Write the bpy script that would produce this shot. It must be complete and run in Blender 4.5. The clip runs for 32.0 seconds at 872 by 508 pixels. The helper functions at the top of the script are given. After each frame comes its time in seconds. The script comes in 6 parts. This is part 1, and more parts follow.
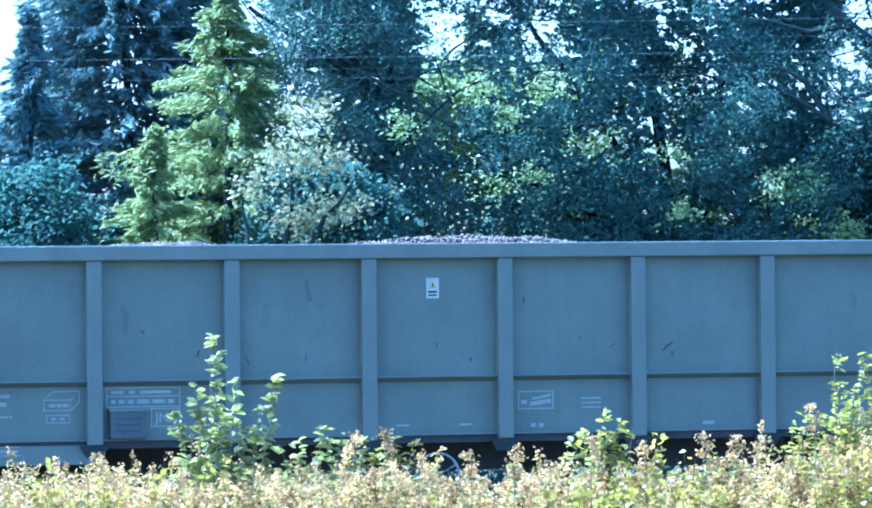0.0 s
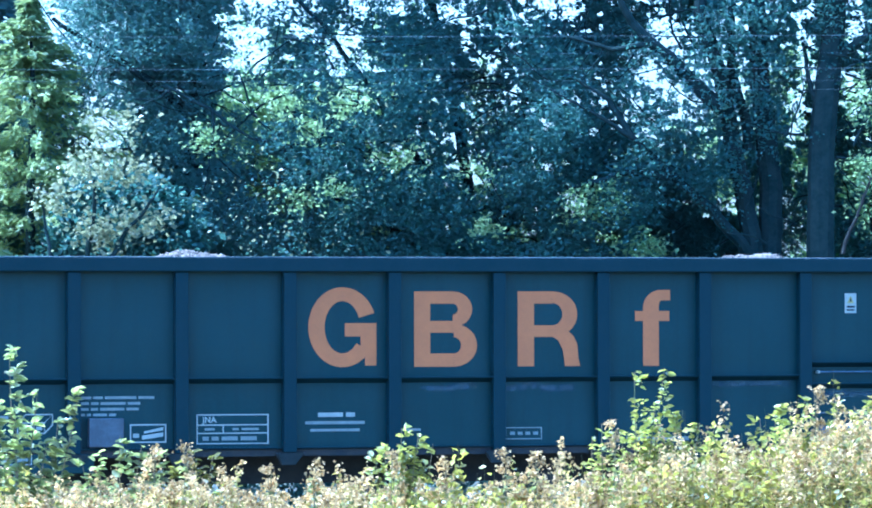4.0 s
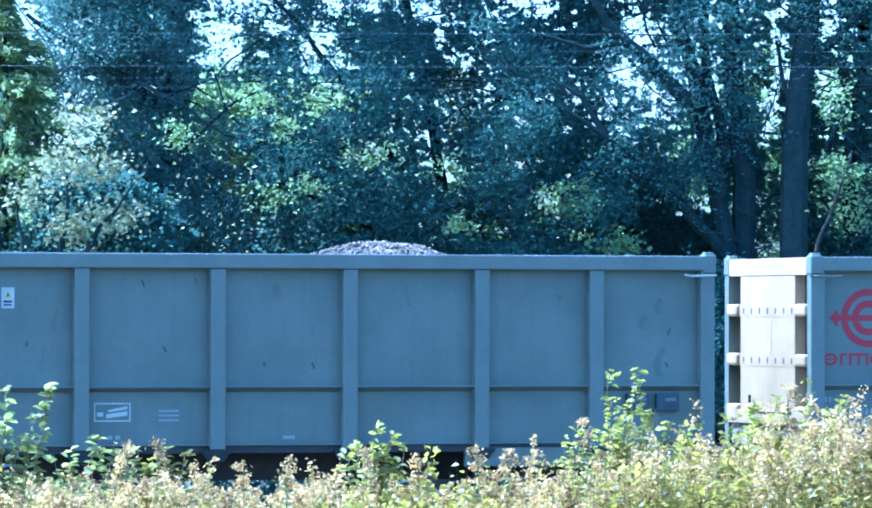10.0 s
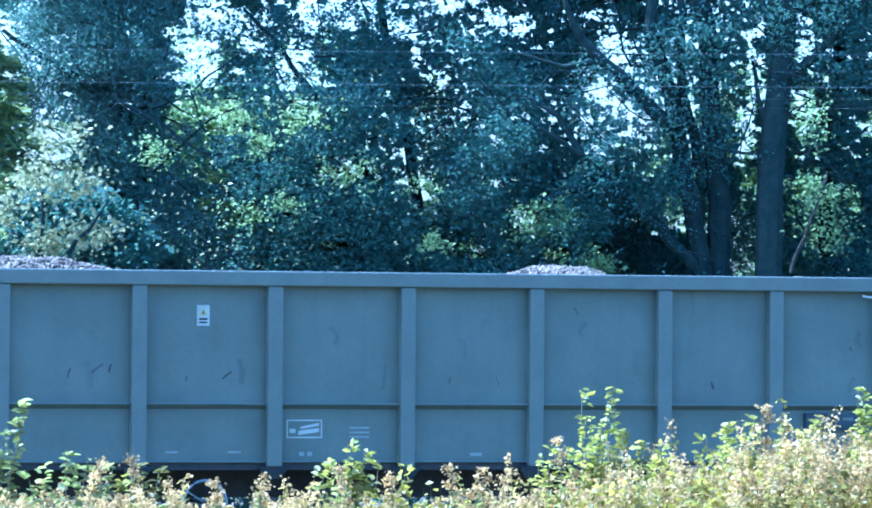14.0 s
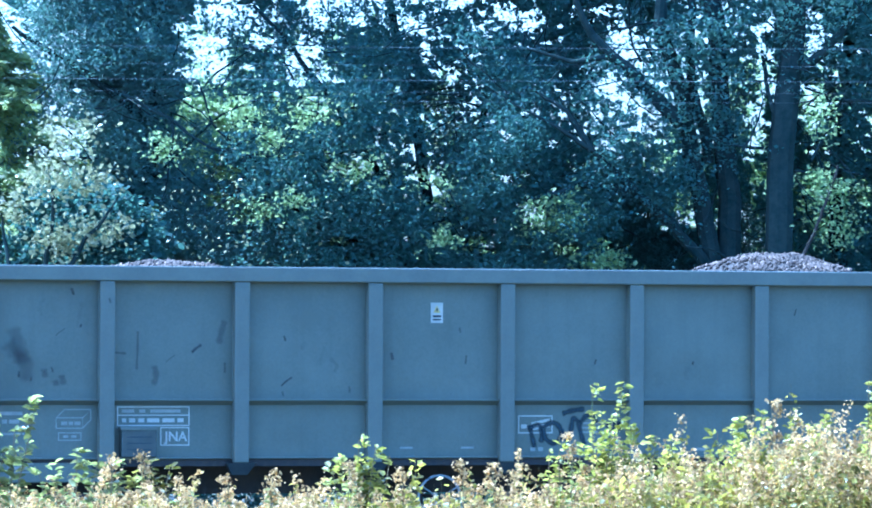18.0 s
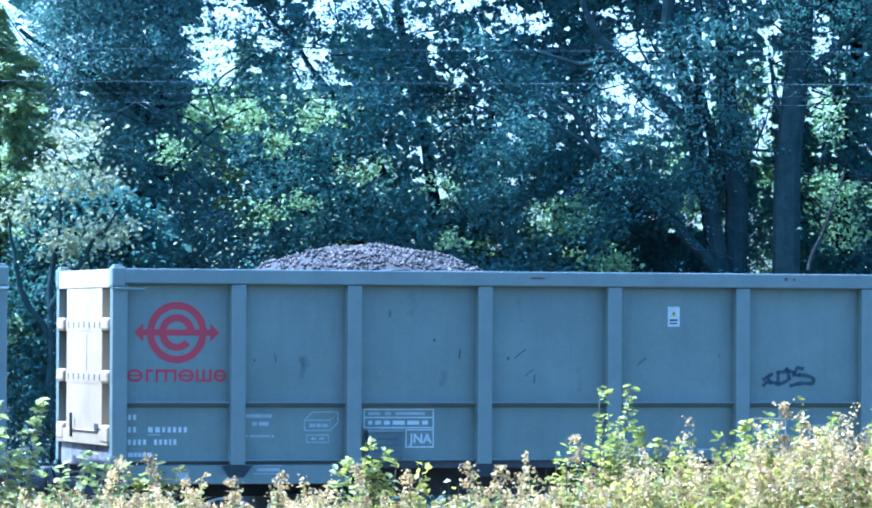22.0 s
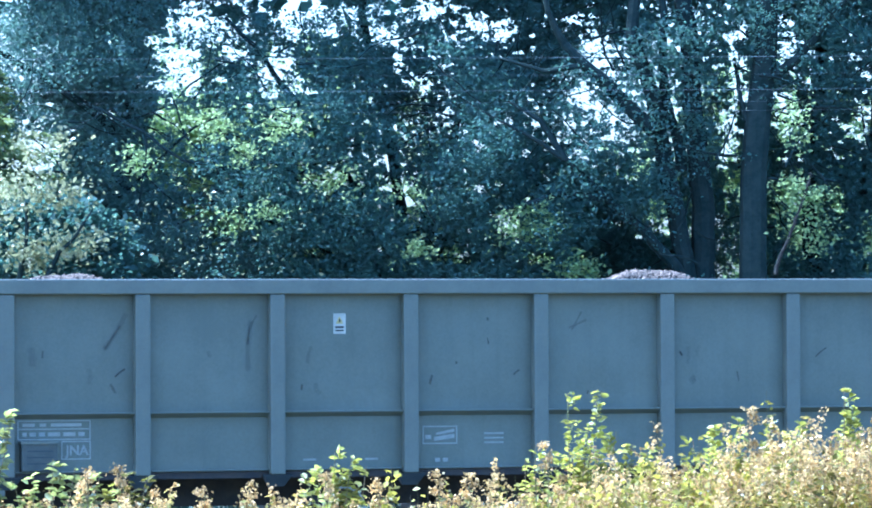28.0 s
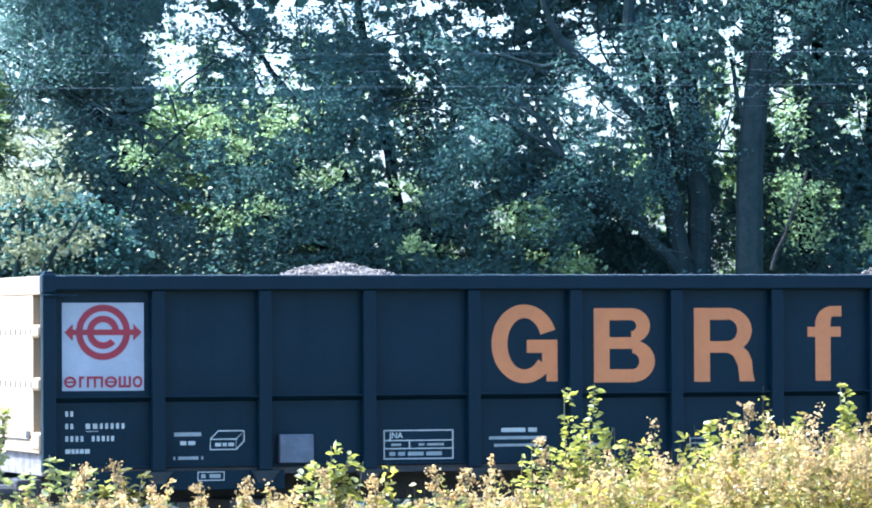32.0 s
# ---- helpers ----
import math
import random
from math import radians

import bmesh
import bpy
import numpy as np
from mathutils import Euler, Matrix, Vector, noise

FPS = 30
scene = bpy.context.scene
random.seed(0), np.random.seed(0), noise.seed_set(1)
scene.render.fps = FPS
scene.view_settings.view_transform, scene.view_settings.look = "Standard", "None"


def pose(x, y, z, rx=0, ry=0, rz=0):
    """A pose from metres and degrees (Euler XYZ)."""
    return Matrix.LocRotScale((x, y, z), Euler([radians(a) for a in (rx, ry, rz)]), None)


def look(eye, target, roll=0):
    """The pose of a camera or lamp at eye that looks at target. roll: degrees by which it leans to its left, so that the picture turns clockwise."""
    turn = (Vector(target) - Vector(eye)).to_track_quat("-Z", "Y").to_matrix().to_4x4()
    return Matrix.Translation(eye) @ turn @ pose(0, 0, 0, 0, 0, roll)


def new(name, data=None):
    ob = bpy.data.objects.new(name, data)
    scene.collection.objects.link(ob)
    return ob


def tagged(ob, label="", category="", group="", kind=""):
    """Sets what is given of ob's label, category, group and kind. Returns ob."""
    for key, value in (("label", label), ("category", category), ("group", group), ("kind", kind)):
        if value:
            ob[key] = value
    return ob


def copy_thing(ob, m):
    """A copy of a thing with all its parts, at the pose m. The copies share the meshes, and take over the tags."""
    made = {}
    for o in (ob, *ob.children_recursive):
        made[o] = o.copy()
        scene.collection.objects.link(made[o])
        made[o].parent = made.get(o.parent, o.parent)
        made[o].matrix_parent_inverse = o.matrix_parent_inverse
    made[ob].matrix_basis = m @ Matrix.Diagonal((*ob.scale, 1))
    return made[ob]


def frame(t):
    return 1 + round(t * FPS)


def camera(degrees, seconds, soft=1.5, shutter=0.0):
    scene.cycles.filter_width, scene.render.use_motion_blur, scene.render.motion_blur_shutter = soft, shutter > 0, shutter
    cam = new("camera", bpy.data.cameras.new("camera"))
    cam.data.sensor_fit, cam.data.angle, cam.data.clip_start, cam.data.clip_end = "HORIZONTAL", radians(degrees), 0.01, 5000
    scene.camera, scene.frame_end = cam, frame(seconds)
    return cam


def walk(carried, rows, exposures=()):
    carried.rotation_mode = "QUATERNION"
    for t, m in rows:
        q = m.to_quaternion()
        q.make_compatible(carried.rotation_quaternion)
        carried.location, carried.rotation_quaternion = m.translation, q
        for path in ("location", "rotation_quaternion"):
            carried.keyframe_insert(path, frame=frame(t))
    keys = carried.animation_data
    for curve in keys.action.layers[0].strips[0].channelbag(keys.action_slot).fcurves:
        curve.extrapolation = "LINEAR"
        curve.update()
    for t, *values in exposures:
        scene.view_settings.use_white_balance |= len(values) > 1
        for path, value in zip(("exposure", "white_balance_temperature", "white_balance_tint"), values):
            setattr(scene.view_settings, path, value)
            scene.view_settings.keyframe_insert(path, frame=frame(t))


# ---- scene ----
# The camera stands on a platform at (0, -44.59, 2.55), the rails' top is z = 0, the train's near side is y = 0.
EYE = Vector((0, -44.59, 2.55))
cam = camera(10.489, 32.0, soft=1.9)
# seconds, turn to the right of the square view, tilt up, lean (degrees)
SWAY = (
    (0.0, 14.251, 0.598, -0.621),
    (0.5, 14.529, 0.573, -0.598),
    (1.0, 14.903, 0.547, -0.550),
    (1.5, 15.277, 0.510, -0.489),
    (2.0, 15.611, 0.469, -0.354),
    (2.5, 15.910, 0.375, -0.166),
    (3.0, 16.465, 0.338, -0.098),
    (3.5, 16.454, 0.674, -0.051),
    (4.0, 16.639, 0.758, -0.099),
    (4.5, 16.974, 0.657, -0.181),
    (6.5, 16.990, 0.663, -0.209),
    (7.0, 16.912, 0.711, -0.206),
    (7.5, 16.898, 0.726, -0.190),
    (8.0, 16.932, 0.710, -0.156),
    (8.5, 17.006, 0.671, -0.097),
    (9.0, 17.028, 0.649, -0.037),
    (9.5, 17.005, 0.672, 0.037),
    (10.0, 16.962, 0.727, 0.097),
    (10.5, 16.946, 0.822, 0.164),
    (11.0, 16.965, 0.901, 0.247),
    (11.5, 17.000, 0.957, 0.324),
    (12.0, 17.063, 0.971, 0.369),
    (12.5, 17.130, 0.969, 0.405),
    (13.0, 17.200, 0.949, 0.380),
    (13.5, 17.268, 0.945, 0.432),
    (14.0, 17.260, 0.947, 0.409),
    (14.5, 17.220, 0.952, 0.386),
    (16.5, 17.162, 0.844, 0.361),
    (17.0, 17.179, 0.843, 0.326),
    (17.5, 17.172, 0.862, 0.294),
    (18.0, 17.139, 0.893, 0.271),
    (18.5, 17.102, 0.902, 0.261),
    (19.0, 17.097, 0.897, 0.278),
    (19.5, 17.088, 0.880, 0.300),
    (20.0, 17.086, 0.865, 0.315),
    (20.5, 17.068, 0.853, 0.327),
    (21.0, 17.071, 0.851, 0.340),
    (21.5, 17.074, 0.875, 0.330),
    (22.0, 17.053, 0.924, 0.268),
    (22.5, 17.028, 0.987, 0.164),
    (23.0, 17.015, 1.046, 0.032),
    (23.5, 17.035, 1.072, -0.106),
    (24.0, 17.105, 1.088, -0.209),
    (24.5, 17.184, 1.108, -0.274),
    (26.5, 17.304, 1.030, -0.287),
    (27.0, 17.332, 0.987, -0.280),
    (27.5, 17.363, 0.985, -0.271),
    (28.0, 17.449, 1.019, -0.260),
    (28.5, 17.550, 1.066, -0.241),
    (29.0, 17.655, 1.082, -0.226),
    (29.5, 17.722, 1.083, -0.215),
    (30.0, 17.709, 1.062, -0.229),
    (30.5, 17.649, 1.043, -0.250),
    (31.0, 17.568, 1.021, -0.265),
    (31.5, 17.511, 0.999, -0.283),
    (32.0, 17.493, 0.967, -0.293),
)


def aim(turn, tilt, lean):
    a, b = radians(turn), radians(tilt)
    way = Vector((math.sin(a) * math.cos(b), math.cos(a) * math.cos(b), math.sin(b)))
    return look(EYE, EYE + way * 50, lean)


walk(cam, [(t, aim(a, b, c)) for t, a, b, c in SWAY],
     [(0, 2.02, 3860, 4), (4, 1.99, 3790, 2), (8, 1.97, 3730, 3), (14, 1.96, 3790, 1), (20, 1.98, 3820, 4), (23, 1.99, 3860, 3), (24, 2.0, 3980, 4), (28, 1.99, 4210, 5), (30, 1.98, 4360, 4), (32, 2.1, 4730, 7)])

# seconds and the x of the left end of the first wagon
RUN = (
    (0, 5.542),
    (2, 13.498),
    (4, 21.469),
    (6, 29.553),
    (8, 37.457),
    (10, 45.486),
    (12, 53.502),
    (14, 61.635),
    (16, 69.735),
    (18, 77.874),
    (20, 86.043),
    (22, 94.247),
    (24, 102.484),
    (26, 110.751),
    (28, 119.043),
    (30, 127.408),
    (32, 135.829),
)

PITCH, LONG, WIDE = 13.97, 12.94, 2.48

# ---- light ----
SUN = Vector((-0.47, 0.30, 0.83)).normalized()
world = bpy.data.worlds.new("sky")
scene.world = world
world.use_nodes = True
sky = world.node_tree.nodes.new("ShaderNodeTexSky")
sky.sky_type, sky.sun_disc = "NISHITA", False
sky.sun_elevation, sky.sun_rotation = math.asin(SUN.z), math.atan2(SUN.x, SUN.y)
sky.dust_density, sky.air_density = 3.0, 1.0
back = world.node_tree.nodes["Background"]
back.inputs[1].default_value = 0.15
world.node_tree.links.new(sky.outputs[0], back.inputs[0])
sun = new("sun", bpy.data.lights.new("sun", "SUN"))
sun.data.energy, sun.data.angle, sun.data.color = 4.0, radians(0.5), (1.0, 0.93, 0.84)
sun.matrix_world = look(SUN * 50, (0, 0, 0))

# ---- materials ----
def material(name, colour, rough=0.6, metal=0.0, other=None, scale=6.0, mix=0.5, bump=0.15, fine=60.0, spec=0.5, island=False, streaks=0.0):
    """A surface whose colour drifts to a second one at two scales, with fine relief."""
    m = bpy.data.materials.new(name)
    m.use_nodes = True
    n, l = m.node_tree.nodes, m.node_tree.links
    b = n["Principled BSDF"]
    b.inputs["Roughness"].default_value, b.inputs["Metallic"].default_value = rough, metal
    b.inputs["Specular IOR Level"].default_value = spec
    co = n.new("ShaderNodeTexCoord")
    big, small = n.new("ShaderNodeTexNoise"), n.new("ShaderNodeTexNoise")
    big.inputs["Scale"].default_value, big.inputs["Detail"].default_value, big.inputs["Roughness"].default_value = scale, 6, 0.65
    small.inputs["Scale"].default_value, small.inputs["Detail"].default_value = fine, 4
    for t in (big, small):
        l.new(co.outputs["Object"], t.inputs["Vector"])
    add = n.new("ShaderNodeMath")
    add.operation = "MULTIPLY_ADD"
    l.new(small.outputs[0], add.inputs[0])
    add.inputs[1].default_value = 0.35
    l.new(big.outputs[0], add.inputs[2])
    ramp = n.new("ShaderNodeValToRGB")
    ramp.color_ramp.elements[0].position, ramp.color_ramp.elements[1].position = 0.5, 0.5 + 0.5 * mix
    ramp.color_ramp.elements[0].color = (*colour, 1)
    ramp.color_ramp.elements[1].color = (*(other or [c * 0.7 for c in colour]), 1)
    l.new(add.outputs[0], ramp.inputs[0])
    out = ramp.outputs[0]
    if island:
        geo, hsv = n.new("ShaderNodeNewGeometry"), n.new("ShaderNodeHueSaturation")
        r = n.new("ShaderNodeMapRange")
        r.inputs[3].default_value, r.inputs[4].default_value = 0.6, 1.45
        l.new(geo.outputs["Random Per Island"], r.inputs[0])
        l.new(r.outputs[0], hsv.inputs["Value"])
        l.new(out, hsv.inputs["Color"])
        out = hsv.outputs[0]
    if streaks:     # rain-washed dirt running down the sheets
        mp, st, dirt, mxc = n.new("ShaderNodeMapping"), n.new("ShaderNodeTexNoise"), n.new("ShaderNodeMapRange"), n.new("ShaderNodeMixRGB")
        mp.inputs["Scale"].default_value = (9, 9, 0.5)
        st.inputs["Scale"].default_value, st.inputs["Detail"].default_value = 1.0, 5
        l.new(co.outputs["Object"], mp.inputs[0])
        l.new(mp.outputs[0], st.inputs["Vector"])
        l.new(st.outputs[0], dirt.inputs[0])
        dirt.inputs[1].default_value, dirt.inputs[2].default_value, dirt.inputs[4].default_value = 0.48, 0.75, streaks
        l.new(dirt.outputs[0], mxc.inputs[0])
        l.new(out, mxc.inputs[1])
        mxc.inputs[2].default_value = (*[c * 0.45 for c in colour], 1)
        out = mxc.outputs[0]
    l.new(out, b.inputs["Base Color"])
    if streaks:     # shallow buckling of the sheet
        bk = n.new("ShaderNodeBump")
        bk.inputs["Strength"].default_value, bk.inputs["Distance"].default_value = 0.35, 0.06
        wide = n.new("ShaderNodeTexNoise")
        wide.inputs["Scale"].default_value, wide.inputs["Detail"].default_value = 1.6, 1
        l.new(co.outputs["Object"], wide.inputs["Vector"])
        l.new(wide.outputs[0], bk.inputs["Height"])
        l.new(bk.outputs[0], b.inputs["Normal"])
    elif bump:
        bp = n.new("ShaderNodeBump")
        bp.inputs["Strength"].default_value, bp.inputs["Distance"].default_value = bump, 0.01
        l.new(small.outputs[0], bp.inputs["Height"])
        l.new(bp.outputs[0], b.inputs["Normal"])
    return m


def leaf_material(name, colour, other, through_colour, rough=0.35, share=0.45, spec=0.5, drift=0.0):
    """A leaf: gloss on top, light passing through, each leaf of its own shade."""
    m = bpy.data.materials.new(name)
    m.use_nodes = True
    n, l = m.node_tree.nodes, m.node_tree.links
    b, out = n["Principled BSDF"], n["Material Output"]
    b.inputs["Roughness"].default_value, b.inputs["Specular IOR Level"].default_value = rough, spec
    geo = n.new("ShaderNodeNewGeometry")
    ramp = n.new("ShaderNodeValToRGB")
    ramp.color_ramp.elements[0].color, ramp.color_ramp.elements[1].color = (*colour, 1), (*other, 1)
    l.new(geo.outputs["Random Per Island"], ramp.inputs[0])
    l.new(ramp.outputs[0], b.inputs["Base Color"])
    tr, mx = n.new("ShaderNodeBsdfTranslucent"), n.new("ShaderNodeMixShader")
    tr.inputs[0].default_value = (*through_colour, 1)
    if drift:       # whole plants differ from their neighbours
        co, noise, val, tint = n.new("ShaderNodeTexCoord"), n.new("ShaderNodeTexNoise"), n.new("ShaderNodeMapRange"), n.new("ShaderNodeHueSaturation")
        noise.inputs["Scale"].default_value, noise.inputs["Detail"].default_value = drift, 2
        l.new(co.outputs["Object"], noise.inputs["Vector"])
        l.new(noise.outputs[0], val.inputs[0])
        val.inputs[1].default_value, val.inputs[2].default_value, val.inputs[3].default_value, val.inputs[4].default_value = 0.34, 0.66, 0.45, 1.45
        l.new(val.outputs[0], tint.inputs["Value"])
        l.new(ramp.outputs[0], tint.inputs["Color"])
        l.new(tint.outputs[0], b.inputs["Base Color"])
        pale = n.new("ShaderNodeHueSaturation")
        pale.inputs["Color"].default_value = (*through_colour, 1)
        l.new(val.outputs[0], pale.inputs["Value"])
        l.new(pale.outputs[0], tr.inputs[0])
    mx.inputs[0].default_value = share
    l.new(b.outputs[0], mx.inputs[1])
    l.new(tr.outputs[0], mx.inputs[2])
    l.new(mx.outputs[0], out.inputs[0])
    return m


def spray_material(name, colour, other):
    """Sprayed paint whose cover thins out to the edge of each stroke, in fine droplets."""
    m = material(name, colour, 0.65, other=other, scale=9, mix=0.7, bump=0)
    n, l = m.node_tree.nodes, m.node_tree.links
    cover, clear, mx, mist, lift = n.new("ShaderNodeAttribute"), n.new("ShaderNodeBsdfTransparent"), n.new("ShaderNodeMixShader"), n.new("ShaderNodeTexNoise"), n.new("ShaderNodeMath")
    cover.attribute_name = "cover"
    mist.inputs["Scale"].default_value, mist.inputs["Detail"].default_value = 14, 3
    co = n.new("ShaderNodeTexCoord")
    l.new(co.outputs["Object"], mist.inputs["Vector"])
    lift.operation = "MULTIPLY_ADD"
    lift.inputs[1].default_value, lift.inputs[2].default_value = 0.7, 0.6
    l.new(mist.outputs[0], lift.inputs[0])
    share = n.new("ShaderNodeMath")
    share.operation, share.use_clamp = "MULTIPLY", True
    l.new(cover.outputs["Fac"], share.inputs[0])
    l.new(lift.outputs[0], share.inputs[1])
    l.new(share.outputs[0], mx.inputs[0])
    l.new(clear.outputs[0], mx.inputs[1])
    l.new(n["Principled BSDF"].outputs[0], mx.inputs[2])
    l.new(mx.outputs[0], n["Material Output"].inputs[0])
    return m


GREY = material("grey wagon paint", (0.161, 0.178, 0.14), 0.5, other=(0.124, 0.139, 0.109), scale=1.3, mix=0.6, bump=0.06, fine=40, streaks=0.16)
GREYTRIM = material("grey frame paint", (0.167, 0.183, 0.146), 0.5, other=(0.126, 0.138, 0.115), scale=2.0, mix=0.7, bump=0.06, fine=40)
# rubbed old paint, made paler still to carry the glare haze
OLDHAZENAVY = material("chalky old dark blue paint", (0.017, 0.041, 0.042), 0.45, other=(0.025, 0.051, 0.053), scale=1.1, mix=0.8, bump=0.05, fine=40, spec=0.3, streaks=0.25)
OLDHAZENAVYTRIM = material("chalky old dark blue frame paint", (0.0125, 0.03, 0.037), 0.5, other=(0.019, 0.037, 0.045), scale=2.0, mix=0.8, bump=0.05, fine=40, spec=0.2)
PLATE = material("dulled white plate", (0.427, 0.427, 0.435), 0.6, other=(0.363, 0.363, 0.371), scale=4, mix=0.7, bump=0)
NAVY = material("dark blue wagon paint", (0.0028, 0.0135, 0.0215), 0.4, other=(0.006, 0.019, 0.029), scale=1.1, mix=0.8, bump=0.05, fine=40, spec=0.16, streaks=0.3)
NAVYTRIM = material("dark blue frame paint", (0.003, 0.013, 0.021), 0.45, other=(0.006, 0.017, 0.026), scale=2.0, mix=0.8, bump=0.05, fine=40, spec=0.16)
WHITE = material("white lettering paint", (0.55, 0.54, 0.46), 0.6, other=(0.39, 0.39, 0.34), scale=5, mix=0.7, bump=0)
FADED = material("faded white lettering", (0.34, 0.35, 0.31), 0.6, other=(0.25, 0.265, 0.24), scale=9, mix=0.6, bump=0)
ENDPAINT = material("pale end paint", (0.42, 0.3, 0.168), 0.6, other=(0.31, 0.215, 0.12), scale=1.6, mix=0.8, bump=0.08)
EDGEGREY = material("dusty worn edge", (0.316, 0.324, 0.316), 0.7, other=(0.174, 0.19, 0.19), scale=3, mix=0.6, bump=0)
RED = material("red logo paint", (0.3, 0.014, 0.025), 0.5, other=(0.23, 0.018, 0.028), scale=6, mix=0.7, bump=0)
ORANGE = material("orange lettering paint", (0.616, 0.205, 0.0514), 0.5, other=(0.521, 0.174, 0.0474), scale=5, mix=0.8, bump=0)
STEEL = material("dirty running-gear steel", (0.0221, 0.0237, 0.0261), 0.7, other=(0.0474, 0.0395, 0.0332), scale=7, mix=0.6)
BRIGHT = material("polished wheel tread", (0.45, 0.45, 0.45), 0.45, 1.0, other=(0.35, 0.33, 0.3), scale=9)
RUST = material("rust breaking through", (0.1, 0.056, 0.04), 0.85, other=(0.06, 0.042, 0.036), scale=12)
BOXPAINT = material("dusty dark grey box paint", (0.062, 0.072, 0.066), 0.6, other=(0.09, 0.1, 0.088), scale=9, mix=0.7)
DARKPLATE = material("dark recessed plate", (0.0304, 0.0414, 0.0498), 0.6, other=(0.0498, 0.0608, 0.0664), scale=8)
PINK = material("faded pinkish mark", (0.5, 0.36, 0.32), 0.6, bump=0)
OCHRE = material("faded ochre paint", (0.3, 0.2, 0.11), 0.7, bump=0)
YELLOW = material("warning sticker yellow", (0.6, 0.5, 0.18), 0.6, bump=0)
INKBLACK = material("black print", (0.03, 0.035, 0.04), 0.6, bump=0)
BLACK = spray_material("black spray paint", (0.012, 0.026, 0.036), (0.03, 0.045, 0.055))
WINE = spray_material("wine red spray paint", (0.075, 0.022, 0.04), (0.1, 0.04, 0.06))
SPRAY = spray_material("white sprayed paint", (0.4, 0.39, 0.27), (0.31, 0.31, 0.22))
SCUFF = material("scuffed primer", (0.079, 0.0829, 0.0829), 0.8, other=(0.126, 0.118, 0.115), scale=20, bump=0.1)
SCRATCH = spray_material("dark scrape in the paint", (0.05, 0.055, 0.055), (0.09, 0.09, 0.085))
RUBBED = material("rubbed blue-grey paint", (0.15, 0.192, 0.246), 0.7, other=(0.0853, 0.107, 0.15), scale=15, bump=0)
RUBBEDOFF = spray_material("rubbed-off blue-grey paint", (0.15, 0.19, 0.235), (0.09, 0.12, 0.15))
HEADSTOCK = material("chalky stained headstock", (0.3, 0.25, 0.23), 0.8, other=(0.14, 0.12, 0.11), scale=5, mix=0.6)
STONE = material("crushed pale stone", (0.25, 0.2, 0.157), 0.9, other=(0.075, 0.06, 0.05), scale=4, island=True)
STONEBED = material("stone load in the gaps", (0.07, 0.058, 0.05), 0.95, other=(0.04, 0.034, 0.03), scale=14, bump=0.6, fine=40)
DARKSTONE = material("crushed brownish stone", (0.2, 0.152, 0.122), 0.9, other=(0.055, 0.044, 0.037), scale=4, island=True)
BALLAST = material("track ballast", (0.1, 0.1, 0.1), 0.9, other=(0.05, 0.05, 0.05), scale=14, bump=0.8, fine=30)
EARTH = material("rough grassy ground", (0.042, 0.056, 0.02), 0.95, other=(0.066, 0.056, 0.032), scale=0.6, bump=0.6, fine=9)
RAILSTEEL = material("rail steel", (0.2, 0.12, 0.08), 0.6, 0.4, other=(0.1, 0.07, 0.05), scale=5)
BARK = material("furrowed grey-brown bark", (0.023, 0.036, 0.035), 0.95, other=(0.04, 0.053, 0.049), scale=5, bump=0.9, fine=22, spec=0.05)
PALEBARK = material("pale dead branch bark", (0.05, 0.045, 0.0375), 0.9, other=(0.03, 0.0275, 0.0225), scale=8, bump=0.6)
STEM = material("green plant stem", (0.14, 0.17, 0.06), 0.7, other=(0.2, 0.15, 0.08), scale=10)
WIRE = material("weathered wire", (0.158, 0.19, 0.205), 0.5, 0.0, bump=0)
# glare veil put into both leaf colours: raised and blued, most in the second
LEAF = leaf_material("dark broad leaf", (0.094, 0.158, 0.15), (0.114, 0.178, 0.165), (0.15, 0.26, 0.19), 0.6, 0.45, 0.12)
LEAFMID = leaf_material("mid green broad leaf", (0.125, 0.19, 0.18), (0.15, 0.215, 0.195), (0.2, 0.32, 0.24), 0.5, 0.45, 0.15)
# lighter leaf copy: sunlight on the foliage put into its colour
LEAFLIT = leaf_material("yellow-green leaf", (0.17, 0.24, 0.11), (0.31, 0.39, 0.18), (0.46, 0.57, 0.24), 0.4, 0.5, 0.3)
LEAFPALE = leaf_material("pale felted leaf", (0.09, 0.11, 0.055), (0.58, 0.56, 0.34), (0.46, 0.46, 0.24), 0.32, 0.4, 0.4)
NEEDLE = leaf_material("golden conifer spray", (0.13, 0.19, 0.08), (0.27, 0.32, 0.12), (0.44, 0.5, 0.18), 0.5, 0.42)
# the pale blue of the glare haze is put into the dark conifers' colour
NEEDLEDARK = leaf_material("blue-green conifer spray", (0.135, 0.203, 0.216), (0.176, 0.243, 0.243), (0.162, 0.23, 0.203), 0.6, 0.3, 0.2)
WEED = leaf_material("fresh weed leaf", (0.1, 0.102, 0.022), (0.46, 0.4, 0.088), (0.55, 0.47, 0.06), 0.35, 0.45, 0.4, 5.0)
